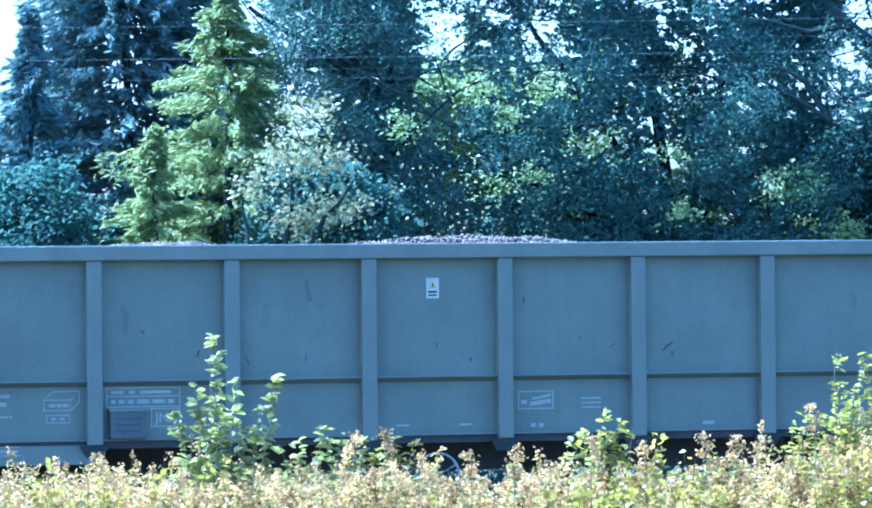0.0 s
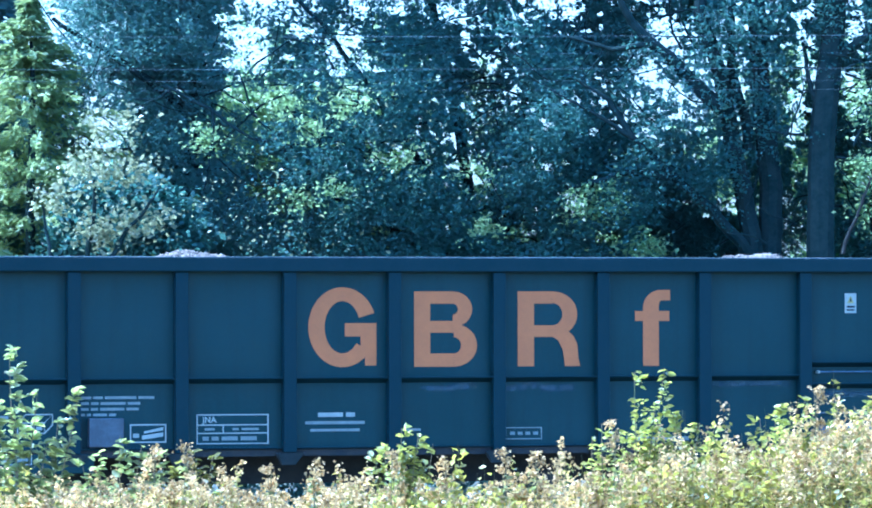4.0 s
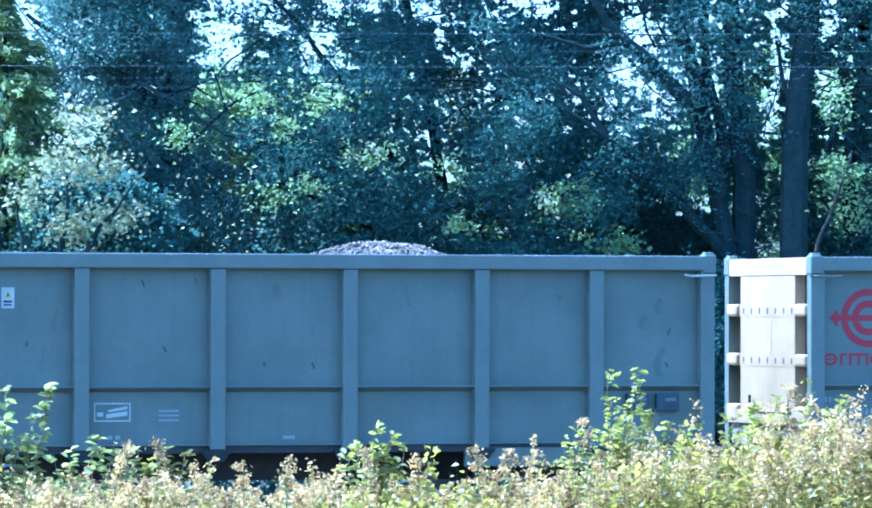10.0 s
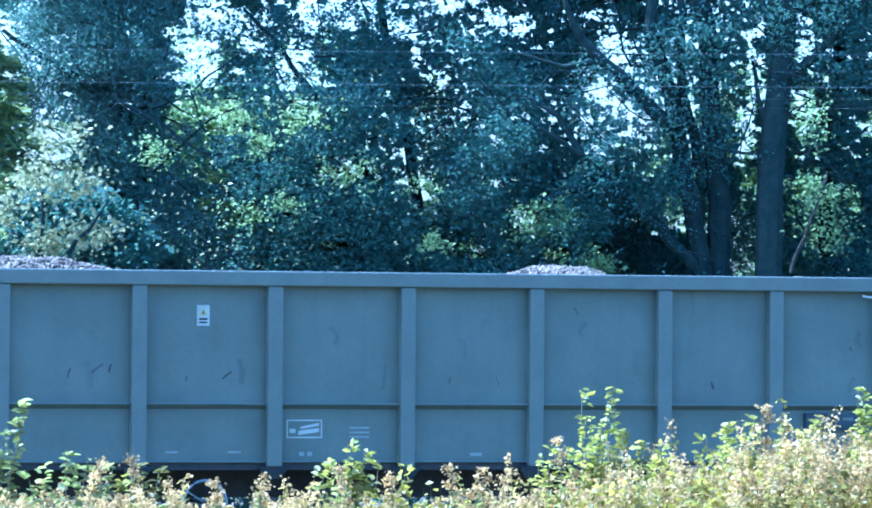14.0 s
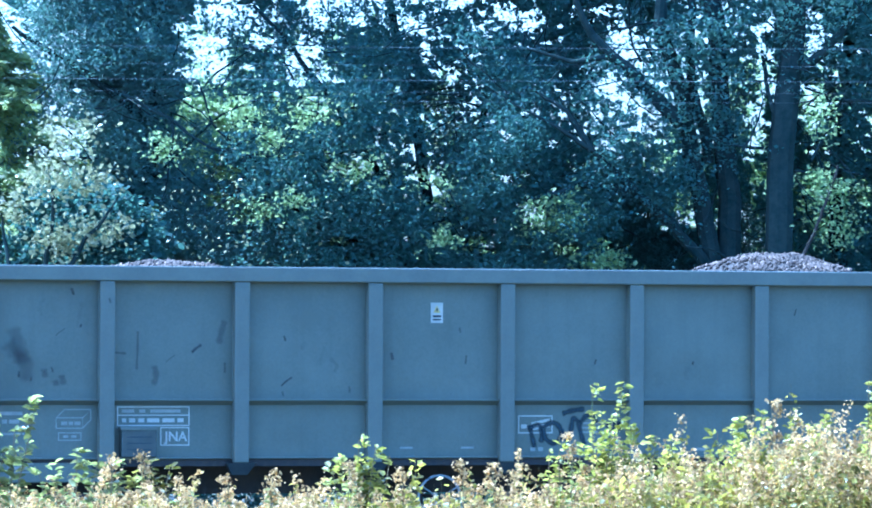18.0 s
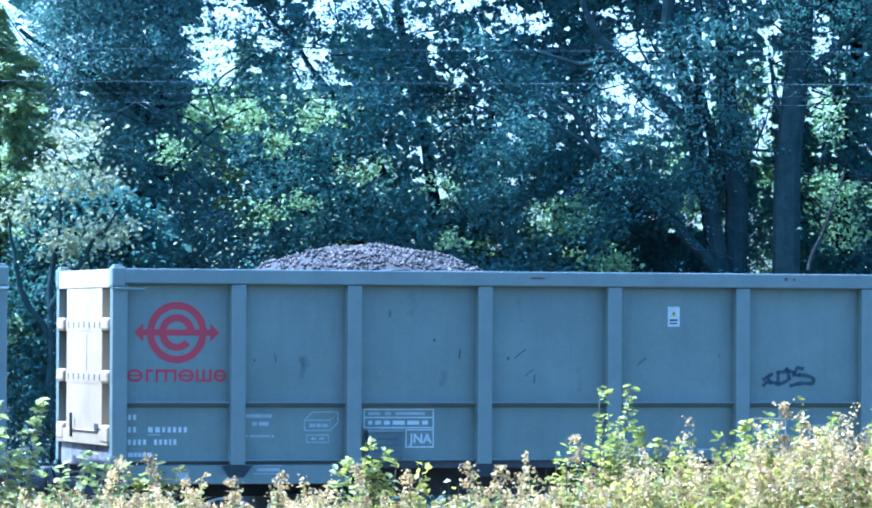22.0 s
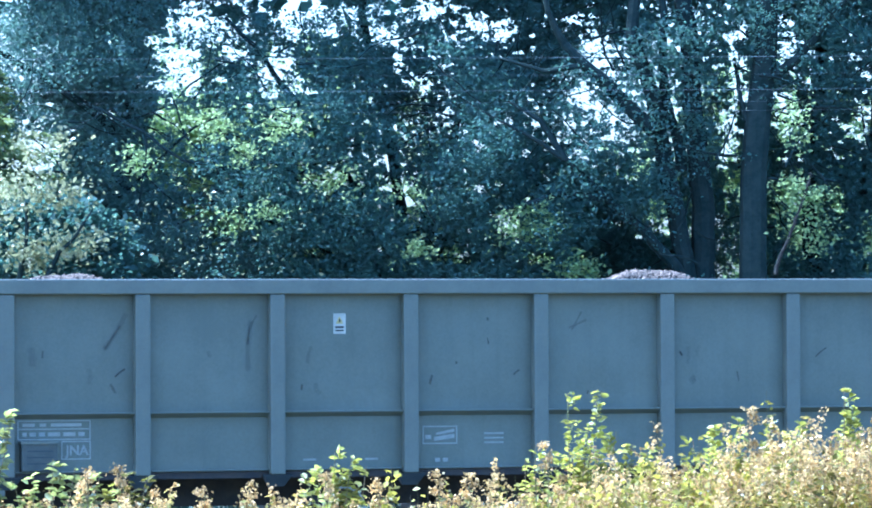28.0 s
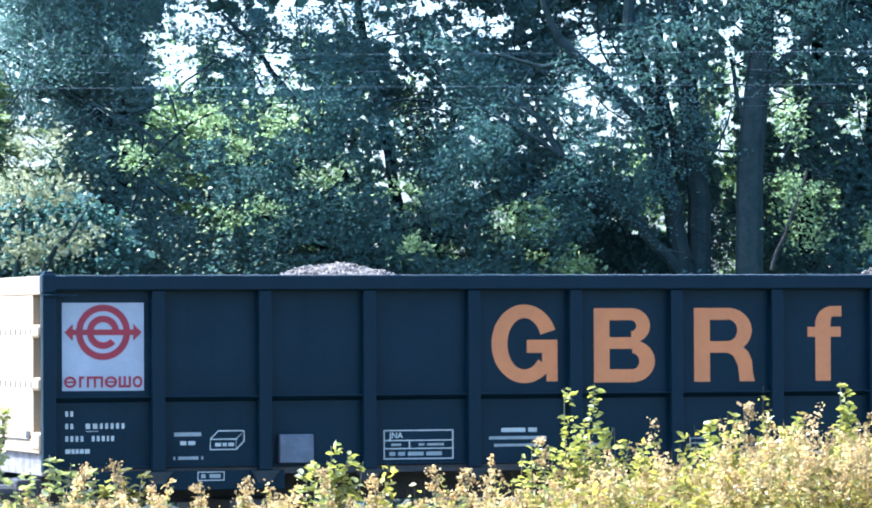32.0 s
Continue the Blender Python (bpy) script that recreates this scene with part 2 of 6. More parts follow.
WEEDGREEN = leaf_material("green weed leaf", (0.0788, 0.0853, 0.0252), (0.265, 0.237, 0.0672), (0.354, 0.322, 0.0503), 0.35, 0.4, 0.35, 4.0)
WEEDPALE = leaf_material("grey-green sapling leaf", (0.173, 0.205, 0.08), (0.42, 0.43, 0.19), (0.53, 0.55, 0.14), 0.3, 0.45, 0.6, 4.0)
SHOOT = leaf_material("bright young leaf", (0.185, 0.2, 0.045), (0.445, 0.43, 0.1), (0.6, 0.57, 0.085), 0.3, 0.42, 0.5, 4.0)
SEED = leaf_material("pinkish cream seed head", (0.25, 0.163, 0.068), (0.88, 0.63, 0.3), (0.62, 0.435, 0.16), 0.8, 0.38, 0.1, 6.0)
DRY = leaf_material("straw-coloured dry stalk", (0.497, 0.378, 0.114), (0.695, 0.548, 0.197), (0.595, 0.473, 0.121), 0.7, 0.4, 0.1)


# ---- making meshes ----
FACE = 0.115        # the wagons' side sheets lie this far behind the posts

def mesh_of(bm, name, mat):
    me = bpy.data.meshes.new(name)
    bm.to_mesh(me)
    bm.free()
    me.materials.append(mat)
    return me


def piece(name, me, parent, at=(0, 0, 0), label=""):
    ob = new(name, me)
    ob.parent, ob.location = parent, at
    if label:
        ob["label"] = label
    return ob


def part(name, bm, mat, parent, label=""):
    return piece(name, mesh_of(bm, name, mat), parent, label=label)


def box(bm, x0, x1, y0, y1, z0, z1, bevel=0.0):
    v = [bm.verts.new((x, y, z)) for x in (x0, x1) for y in (y0, y1) for z in (z0, z1)]
    f = [bm.faces.new([v[i] for i in q]) for q in ((0, 1, 3, 2), (4, 6, 7, 5), (0, 4, 5, 1), (2, 3, 7, 6), (0, 2, 6, 4), (1, 5, 7, 3))]
    if bevel:
        bmesh.ops.bevel(bm, geom=list({e for q in f for e in q.edges}), offset=bevel, segments=2, profile=0.5, affect="EDGES")
    return bm


def boxed(*args, bevel=0.0):
    return box(bmesh.new(), *args, bevel=bevel)


def prism(bm, outline, y0, y1):
    """An outline of (x, z) points, counter-clockwise as seen from -y, between two depths."""
    a = [bm.verts.new((x, y0, z)) for x, z in outline]
    b = [bm.verts.new((x, y1, z)) for x, z in outline]
    bm.faces.new(a)
    bm.faces.new(b[::-1])
    for i in range(len(a)):
        bm.faces.new((a[i], b[i], b[i - 1], a[i - 1]))
    return bm


def disc(bm, x, z, r0, r1, a0, a1, y, n=40, thick=0.003):
    """A ring or an arc of a ring, flat on a side of the wagon."""
    k = max(3, int(n * abs(a1 - a0) / 360))
    ring = []
    for i in range(k + 1):
        a = radians(a0 + (a1 - a0) * i / k)
        ring.append([bm.verts.new((x + r * math.cos(a), yy, z + r * math.sin(a))) for r in (r0, r1) for yy in (y, y + thick)])
    for p, q in zip(ring, ring[1:]):
        bm.faces.new((p[0], p[2], q[2], q[0]))
        bm.faces.new((p[2], p[3], q[3], q[2]))
        bm.faces.new((p[1], p[0], q[0], q[1]))
    return bm


def rod(bm, path, r0, r1=None, sides=6):
    """A tapering round bar along a path."""
    r1 = r0 if r1 is None else r1
    path = [Vector(p) for p in path]
    rings = []
    for i, p in enumerate(path):
        d = (path[min(i + 1, len(path) - 1)] - path[max(i - 1, 0)]).normalized()
        s = d.orthogonal().normalized()
        if rings and abs(d.x) < 0.9:
            s = (Vector((1, 0, 0)) - d * d.x).normalized()
        elif abs(d.x) >= 0.9:
            s = (Vector((0, 0, 1)) - d * d.z).normalized()
        t = d.cross(s)
        r = r0 + (r1 - r0) * i / (len(path) - 1)
        rings.append([bm.verts.new(p + (s * math.cos(a) + t * math.sin(a)) * r) for a in [2 * math.pi * j / sides for j in range(sides)]])
    for p, q in zip(rings, rings[1:]):
        for j in range(sides):
            bm.faces.new((p[j - 1], p[j], q[j], q[j - 1]))
    bm.faces.new(rings[0][::-1])
    bm.faces.new(rings[-1])
    return bm


def ribbon(bm, path, width, y, smooth=3, posts=()):
    """A painted stroke on a side of the wagon: (x, z) points, rounded off; it runs on over the posts."""
    pts = [Vector((x, 0, z)) for x, z in path]
    for _ in range(smooth):
        q = [pts[0]]
        for a, b in zip(pts, pts[1:]):
            q += [a.lerp(b, 0.25), a.lerp(b, 0.75)]
        pts = q + [pts[-1]]
    rows = []
    for i, p in enumerate(pts):
        d = (pts[min(i + 1, len(pts) - 1)] - pts[max(i - 1, 0)]).normalized()
        s = Vector((-d.z, 0, d.x)) * width / 2 * (0.75 + 0.25 * math.sin(i * 0.9) ** 2)
        y -= 0.00003
        pair = []
        for q in (p + s, p - s):
            on_post = any(a - 0.003 < q.x < a + 0.153 for a in posts)
            pair.append(bm.verts.new((q.x, y - FACE if on_post else y, q.z)))
        rows.append(pair)
    for p, q in zip(rows, rows[1:]):
        bm.faces.new((p[0], p[1], q[1], q[0]))
    return bm


def spray(bm, path, width, y, opacity, posts=()):
    """A sprayed stroke on a wagon's side: full in the middle, thinning out to its edges and ends; it runs on over the posts."""
    cover = bm.verts.layers.float.new("cover")
    pts = [Vector((x, 0, z)) for x, z in path]
    for _ in range(3):
        q = [pts[0]]
        for a, b in zip(pts, pts[1:]):
            q += [a.lerp(b, 0.25), a.lerp(b, 0.75)]
        pts = q + [pts[-1]]
    tip = [(pts[0] - pts[1]).normalized() * width * 0.35, (pts[-1] - pts[-2]).normalized() * width * 0.35]
    pts = [pts[0] + tip[0]] + pts + [pts[-1] + tip[1]]
    rows = []
    for i, p in enumerate(pts):
        d = (pts[min(i + 1, len(pts) - 1)] - pts[max(i - 1, 0)]).normalized()
        s = Vector((-d.z, 0, d.x)) * width * 0.75 * (0.88 + 0.12 * math.sin(i * 0.7))
        y -= 0.00003
        row = []
        for k, c in ((-1, 0), (-0.5, 0.85), (0, 1), (0.5, 0.85), (1, 0)):
            q = p + s * k
            v = bm.verts.new((q.x, y - FACE if any(a - 0.003 < q.x < a + 0.153 for a in posts) else y, q.z))
            v[cover] = 0 if i in (0, len(pts) - 1) else c * opacity
            row.append(v)
        rows.append(row)
    for p, q in zip(rows, rows[1:]):
        for a, b, c, d in zip(p, p[1:], q[1:], q):
            bm.faces.new((a, b, c, d))
    return bm


def word_mesh(text, size, mat, wide=1.0):
    """Lettering in the built-in font, standing in the side's plane."""
    cu = bpy.data.curves.new("lettering", "FONT")
    cu.body, cu.size, cu.extrude, cu.offset = text, size, 0.001, size * 0.022
    ob = bpy.data.objects.new("lettering", cu)
    me = bpy.data.meshes.new_from_object(ob)
    bpy.data.objects.remove(ob)
    me.transform(Matrix.Rotation(radians(90), 4, "X") @ Matrix.Diagonal((wide, 1, 1, 1)))
    me.materials.clear()
    me.materials.append(mat)
    return me


def cloud_mesh(name, verts, faces, mat):
    """A mesh of many like faces out of arrays."""
    me = bpy.data.meshes.new(name)
    n, k = len(faces), faces.shape[1]
    me.vertices.add(len(verts))
    me.vertices.foreach_set("co", verts.astype(np.float32).ravel())
    me.loops.add(n * k)
    me.loops.foreach_set("vertex_index", faces.astype(np.int32).ravel())
    me.polygons.add(n)
    me.polygons.foreach_set("loop_start", np.arange(n, dtype=np.int32) * k)
    me.update(calc_edges=True)
    me.materials.append(mat)
    return me


def leaves(name, at, size, mat, rng, flat=0.5, slim=0.3, droop=0.0, along=None, full=False):
    """Folded leaves at the given places, of mixed sizes and turns. flat: how far their faces turn to the sky."""
    n = len(at)
    if along is None:
        along = rng.normal(size=(n, 3))
        along[:, 2] = along[:, 2] * 0.6 - droop
    along = along / np.linalg.norm(along, axis=1, keepdims=True)
    up = rng.normal(size=(n, 3)) * (1 - flat)
    up[:, 2] += flat * 1.5
    side = np.cross(along, up)
    side /= np.linalg.norm(side, axis=1, keepdims=True) + 1e-9
    nor = np.cross(side, along)
    s = (size * rng.uniform(0.6, 1.3, n))[:, None]
    if full:        # broad leaves with a rounded base and a drawn-out tip
        v = np.empty((n, 6, 3))
        v[:, 0], v[:, 3] = at - along * s * 0.5, at + along * s * 0.5 - nor * s * 0.12
        for j, a, b in ((1, -0.22, 1), (2, 0.16, 0.85), (4, 0.16, -0.85), (5, -0.22, -1)):
            v[:, j] = at + (along * a + side * slim * b + nor * 0.1) * s
        i = np.arange(n)[:, None] * 6
        f = np.concatenate([i + (0, 1, 2, 3), i + (0, 3, 4, 5)], 1).reshape(-1, 4)
        return cloud_mesh(name, v.reshape(-1, 3), f, mat)
    v = np.empty((n, 4, 3))
    v[:, 0], v[:, 2] = at - along * s * 0.5, at + along * s * 0.5
    v[:, 1], v[:, 3] = at + (side * slim + nor * 0.1) * s, at + (-side * slim + nor * 0.1) * s
    i = np.arange(n)[:, None] * 4
    f = np.concatenate([i + (0, 1, 2), i + (0, 2, 3)], 1).reshape(-1, 3)
    return cloud_mesh(name, v.reshape(-1, 3), f, mat)


# ---- ground and track ----
def grid(name, x0, x1, y0, y1, nx, ny, height, mat):
    xs, ys = np.meshgrid(np.linspace(x0, x1, nx), np.linspace(y0, y1, ny))
    v = np.stack([xs, ys, height(xs, ys)], 2).reshape(-1, 3)
    i = (np.arange(nx - 1)[None] + np.arange(ny - 1)[:, None] * nx).ravel()[:, None]
    return new(name, cloud_mesh(name, v, np.concatenate([i, i + 1, i + nx + 1, i + nx], 1), mat))


ground = tagged(grid("ground", -2500, 2500, -2500, 2500, 41, 41, lambda x, y: -0.45 + 0 * x, EARTH),
                "rough grassy ground beside the railway", "ground", kind="structure")
bm = bmesh.new()
box(bm, -160, 180, -1.2, 3.7, -0.44, -0.16, 0.1)
tagged(part("track_bed", bm, BALLAST, None), "grey stone ballast under the track", "track bed", kind="structure")
for y in (0.52, 1.96):
    bm = bmesh.new()
    prism_x = [(-0.07, -0.16), (0.07, -0.16), (0.07, -0.14), (0.012, -0.125), (0.012, -0.04), (0.035, -0.03), (0.035, 0), (-0.035, 0), (-0.035, -0.03), (-0.012, -0.04), (-0.012, -0.125), (-0.07, -0.14)]
    a = [bm.verts.new((-160, y + p, z)) for p, z in prism_x]
    b = [bm.verts.new((180, y + p, z)) for p, z in prism_x]
    bm.faces.new(a), bm.faces.new(b[::-1])
    for i in range(len(a)):
        bm.faces.new((a[i], a[i - 1], b[i - 1], b[i]))
    tagged(part("rail", bm, RAILSTEEL, None), "brown steel rail on the ballast", "rail", "rails", "structure")
# ---- wagons ----
GREYPOSTS = (0, 1.18, 2.35, 3.69, 5.04, 6.40, 7.75, 9.08, 10.43, 11.62, 12.79)
NAVYPOSTS = (0, 1.08, 2.15, 3.21, 4.29, 5.35, 6.42, 7.50, 8.57, 9.64, 10.71, 11.76, 12.80)
INK = FACE - 0.004


def wheelset(wagon, x):
    ax = new("wheelset")
    ax.parent, ax.location = wagon, (x, WIDE / 2, 0.46)
    bm = bmesh.new()
    rod(bm, [(0, -0.95, 0), (0, 0.95, 0)], 0.075, sides=10)
    part("axle", bm, STEEL, ax)
    for y in (-0.79, 0.65):
        bm = bmesh.new()
        rod(bm, [(0, y, 0), (0, y + 0.14, 0)], 0.46, sides=28)
        rod(bm, [(0, y - 0.03, 0), (0, y + 0.16, 0)], 0.14, sides=12)
        part("wheel", bm, STEEL, ax)
        bm = bmesh.new()
        for yy in (y - 0.004, y + 0.141):
            disc(bm, 0, 0, 0.432, 0.455, 0, 360, yy, 28)
        part("tyre", bm, BRIGHT, ax, "bright worn tyre rim")
    return ax


def bogie(wagon, x):
    """A bogie's frame; the wheelsets turn by themselves."""
    for y in (0.12, WIDE - 0.24):
        prof = [(x - 1.3, 0.62), (x - 1.15, 0.36), (x - 0.75, 0.36), (x - 0.45, 0.3), (x + 0.45, 0.3), (x + 0.75, 0.36), (x + 1.15, 0.36), (x + 1.3, 0.62), (x + 0.6, 0.78), (x - 0.6, 0.78)]
        part("bogie_side_frame", prism(bmesh.new(), prof, y, y + 0.12), STEEL, wagon)
        for dx in (-0.9, 0.9):
            part("axle_box", boxed(x + dx - 0.13, x + dx + 0.13, y - 0.05, y + 0.17, 0.33, 0.58, bevel=0.02), STEEL, wagon)
        for dx in (-0.22, 0, 0.22):
            bm = bmesh.new()
            rod(bm, [(x + dx, y + 0.06, 0.34), (x + dx, y + 0.06, 0.74)], 0.07, sides=8)
            part("bogie_spring", bm, STEEL, wagon)
    part("bogie_bolster", boxed(x - 0.25, x + 0.25, 0.2, WIDE - 0.2, 0.6, 0.95, bevel=0.02), STEEL, wagon)
    return [wheelset(wagon, x - 0.9), wheelset(wagon, x + 0.9)]


def wagon(posts, sheet, trim, dark):
    """A bogie box wagon: its near side faces -y, its left end is x = 0."""
    w = new("box_wagon")
    pw = 0.13 if dark else 0.15
    proud = 0.012 if dark else 0.0
    rim = mesh_of(boxed(0.10, LONG - 0.10, -0.012, 0.13, 2.99, 3.135, bevel=0.012), "top_rail", trim)
    piece("top_rail", rim, w)
    piece("top_rail", rim, w, (0, WIDE - 0.118, 0))
    # pale strip: the sun's white line on the top edge, put in as colour
    edge = mesh_of(prism(bmesh.new(), [(0.12, 3.122), (LONG - 0.12, 3.122), (LONG - 0.12, 3.136), (0.12, 3.136)], -0.0125, 0.0), "worn_edge", EDGEGREY)
    for v in edge.vertices:     # its face leans back towards the sky
        v.co.y += (v.co.z - 3.122) * 0.7
    piece("worn_edge", edge, w, label="worn upper edge, sun line put in its colour")
    post = mesh_of(boxed(0, pw, 0, FACE, 1.235, 2.988, bevel=0.01), "post", trim)
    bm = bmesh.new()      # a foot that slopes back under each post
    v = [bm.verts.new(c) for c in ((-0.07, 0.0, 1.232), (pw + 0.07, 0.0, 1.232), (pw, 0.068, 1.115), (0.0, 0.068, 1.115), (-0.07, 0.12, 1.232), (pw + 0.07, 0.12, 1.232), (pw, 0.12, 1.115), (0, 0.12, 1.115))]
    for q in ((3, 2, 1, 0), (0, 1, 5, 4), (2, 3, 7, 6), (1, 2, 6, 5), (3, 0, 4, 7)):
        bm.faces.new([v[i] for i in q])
    # dark colour adds to the shade that the foot's slope alone would give
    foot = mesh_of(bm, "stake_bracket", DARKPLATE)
    far = mesh_of(boxed(0, pw, WIDE - FACE, WIDE, 1.235, 2.988), "post", trim)
    for i, x in enumerate(posts):
        piece("post", post, w, (x, proud, 0))
        piece("post", far, w, (x, 0, 0))
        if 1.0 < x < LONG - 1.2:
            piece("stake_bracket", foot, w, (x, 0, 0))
        if i + 1 < len(posts):
            x1 = posts[i + 1]
            m = mesh_of(boxed(x + pw * 0.5, x1 + pw * 0.5 - 0.002, FACE, FACE + 0.012, 1.24, 3.0), "side_sheet", sheet)
            piece("side_sheet", m, w)
            # the strip sits higher on the dark wagons, with two of them in the panel with the steps
            for up in ((0.245, 0.03) if i == 9 else (0.115,)) if dark else (0.0,):
                bm = prism(bmesh.new(), [(x + pw, 1.838 + up), (x1, 1.838 + up), (x1, 1.85 + up), (x + pw, 1.85 + up)], 0.022 + proud * 0.5, FACE)
                v = [bm.verts.new(c) for c in ((x + pw, 0.022 + proud * 0.5, 1.837 + up), (x1, 0.022 + proud * 0.5, 1.837 + up), (x1, FACE - 0.001, 1.792 + up), (x + pw, FACE - 0.001, 1.792 + up))]
                bm.faces.new(v[::-1])
                part("rubbing_strip", bm, trim, w)
            bm = boxed(x + pw, x1, 0.045, FACE, 1.276, 1.286)
            v = [bm.verts.new(c) for c in ((x + pw, 0.045, 1.275), (x1, 0.045, 1.275), (x1, FACE - 0.001, 1.256), (x + pw, FACE - 0.001, 1.256))]
            bm.faces.new(v[::-1])
            part("sill_strip", bm, trim, w)
    part("far_side_sheet", boxed(0.05, LONG - 0.05, WIDE - FACE - 0.012, WIDE - FACE, 1.24, 3.0), sheet, w)
    part("floor", boxed(0.08, LONG - 0.08, 0.08, WIDE - 0.08, 1.2, 1.27), STEEL, w)
    # underframe: end aprons over the bogies' outer halves, centre sill
    for x0, x1 in ((0.12, 2.42), (10.35, 12.82)):
        part("end_apron", boxed(x0, x1, 0.07, 0.13, 1.05, 1.238, bevel=0.008), sheet, w)
        part("end_apron", boxed(x0, x1, WIDE - 0.09, WIDE - 0.03, 0.96, 1.234), trim, w)
    part("centre_sill", boxed(0.2, LONG - 0.2, WIDE / 2 - 0.22, WIDE / 2 + 0.22, 0.9, 1.2), STEEL, w)
    for x in (5.6, 7.1):
        bm = bmesh.new()
        rod(bm, [(x, 0.5, 0.85), (x, 1.9, 0.85)], 0.16, sides=12)
        part("brake_cylinder", bm, STEEL, w)
    if not dark:    # hand wheel of the parking brake, on a short spindle under the side
        ring = [(5.79 + 0.215 * math.cos(a), 0.05, 0.885 + 0.215 * math.sin(a)) for a in [j * math.tau / 28 for j in range(29)]]
        wheel = part("hand_brake_wheel", rod(bmesh.new(), ring, 0.013, sides=6), EDGEGREY, w, "pale round brake hand wheel")
        for a in (0.5, 2.6, 4.7):
            part("spoke", rod(bmesh.new(), [(5.79, 0.06, 0.885), (5.79 + 0.21 * math.cos(a), 0.05, 0.885 + 0.21 * math.sin(a))], 0.009, sides=5), EDGEGREY, wheel)
        part("hand_brake_spindle", rod(bmesh.new(), [(5.79, 0.045, 0.885), (5.79, 0.9, 0.885)], 0.022, sides=8), STEEL, w)
    # corner caps and hand rails
    cap = boxed(0, 0.135, -0.02, 0.13, 2.955, 3.15, bevel=0.02)
    box(cap, 0.02, 0.115, 0.0, 0.11, 3.14, 3.172, 0.012)
    cap = mesh_of(cap, "corner_cap", trim)
    for x in (-0.01, LONG - 0.125):
        for y in (0, WIDE - 0.11):
            piece("corner_cap", cap, w, (x, y, 0))
    for x, d in ((0.0, 1), (LONG, -1)):
        bm = bmesh.new()
        rod(bm, [(x - 0.01 * d, 0.0, 2.945), (x + 0.02 * d, -0.05, 2.94), (x + 0.28 * d, -0.05, 2.935), (x + 0.33 * d, -0.02, 2.95)], 0.012, sides=6)
        # light on the grey wagons' right-end rail is put in as white
        part("hand_rail", bm, WHITE if d < 0 and not dark else trim, w, "bent steel hand rail")
    # both ends: pale panel with two bolted bands, top plate and bottom rail
    for e, d in ((0.0, 1), (LONG, -1)):
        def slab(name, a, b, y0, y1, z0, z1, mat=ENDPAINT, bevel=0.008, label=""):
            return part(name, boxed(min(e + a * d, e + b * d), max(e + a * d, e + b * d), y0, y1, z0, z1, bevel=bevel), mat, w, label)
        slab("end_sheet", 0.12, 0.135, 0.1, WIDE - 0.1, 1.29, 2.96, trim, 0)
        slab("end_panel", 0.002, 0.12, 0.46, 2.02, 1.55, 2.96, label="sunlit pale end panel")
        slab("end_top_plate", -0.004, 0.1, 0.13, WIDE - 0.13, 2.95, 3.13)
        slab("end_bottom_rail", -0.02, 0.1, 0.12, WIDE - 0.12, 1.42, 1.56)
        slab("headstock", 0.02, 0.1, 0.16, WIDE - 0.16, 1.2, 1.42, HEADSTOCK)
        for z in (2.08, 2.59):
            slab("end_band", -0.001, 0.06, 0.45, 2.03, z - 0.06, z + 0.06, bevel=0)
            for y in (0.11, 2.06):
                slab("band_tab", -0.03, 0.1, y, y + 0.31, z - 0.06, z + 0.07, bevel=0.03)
            for i in range(7):
                slab("bolt", -0.006, -0.001, 0.52 + i * 0.23, 0.55 + i * 0.23, z - 0.03, z + 0.03, SCUFF, 0)
        for y in (0.11, 2.06):
            slab("band_tab", -0.03, 0.1, y, y + 0.31, 1.44, 1.62, bevel=0.03)
        slab("door_latch", -0.045, -0.02, 1.64, 1.68, 1.48, 1.72, STEEL, 0.008)
        slab("latch_bar", -0.03, -0.018, 0.5, 1.75, 1.545, 1.556, STEEL, 0)
        slab("latch_plate", -0.028, -0.02, 0.5, 0.66, 1.56, 1.63, STEEL, 0.006)
        slab("faded_end_mark", -0.002, 0.004, 1.12, 1.26, 2.14, 2.5, PINK, 0, "faded pinkish inspection mark")
        for y in (0.36, WIDE - 0.36):
            bm = bmesh.new()
            rod(bm, [(e + 0.05 * d, y, 1.04), (e - 0.44 * d, y, 1.04)], 0.085, sides=12)
            rod(bm, [(e - 0.46 * d, y, 1.04), (e - 0.505 * d, y, 1.04)], 0.16, 0.175, sides=16)
            box(bm, min(e + 0.02 * d, e - 0.22 * d), max(e + 0.02 * d, e - 0.22 * d), y - 0.14, y + 0.14, 0.9, 1.17, 0.02)
            part("buffer", bm, STEEL, w)
        bm = bmesh.new()
        box(bm, min(e, e - 0.5 * d), max(e, e - 0.5 * d), WIDE / 2 - 0.1, WIDE / 2 + 0.1, 0.92, 1.1, 0.02)
        part("coupling", bm, STEEL, w)
        bm = bmesh.new()
        rod(bm, [(e + 0.05 * d, WIDE * 0.4, 1.16), (e - 0.25 * d, WIDE * 0.4, 1.12), (e - 0.5 * d, WIDE * 0.42, 1.1)], 0.025)
        part("brake_hose", bm, STEEL, w)
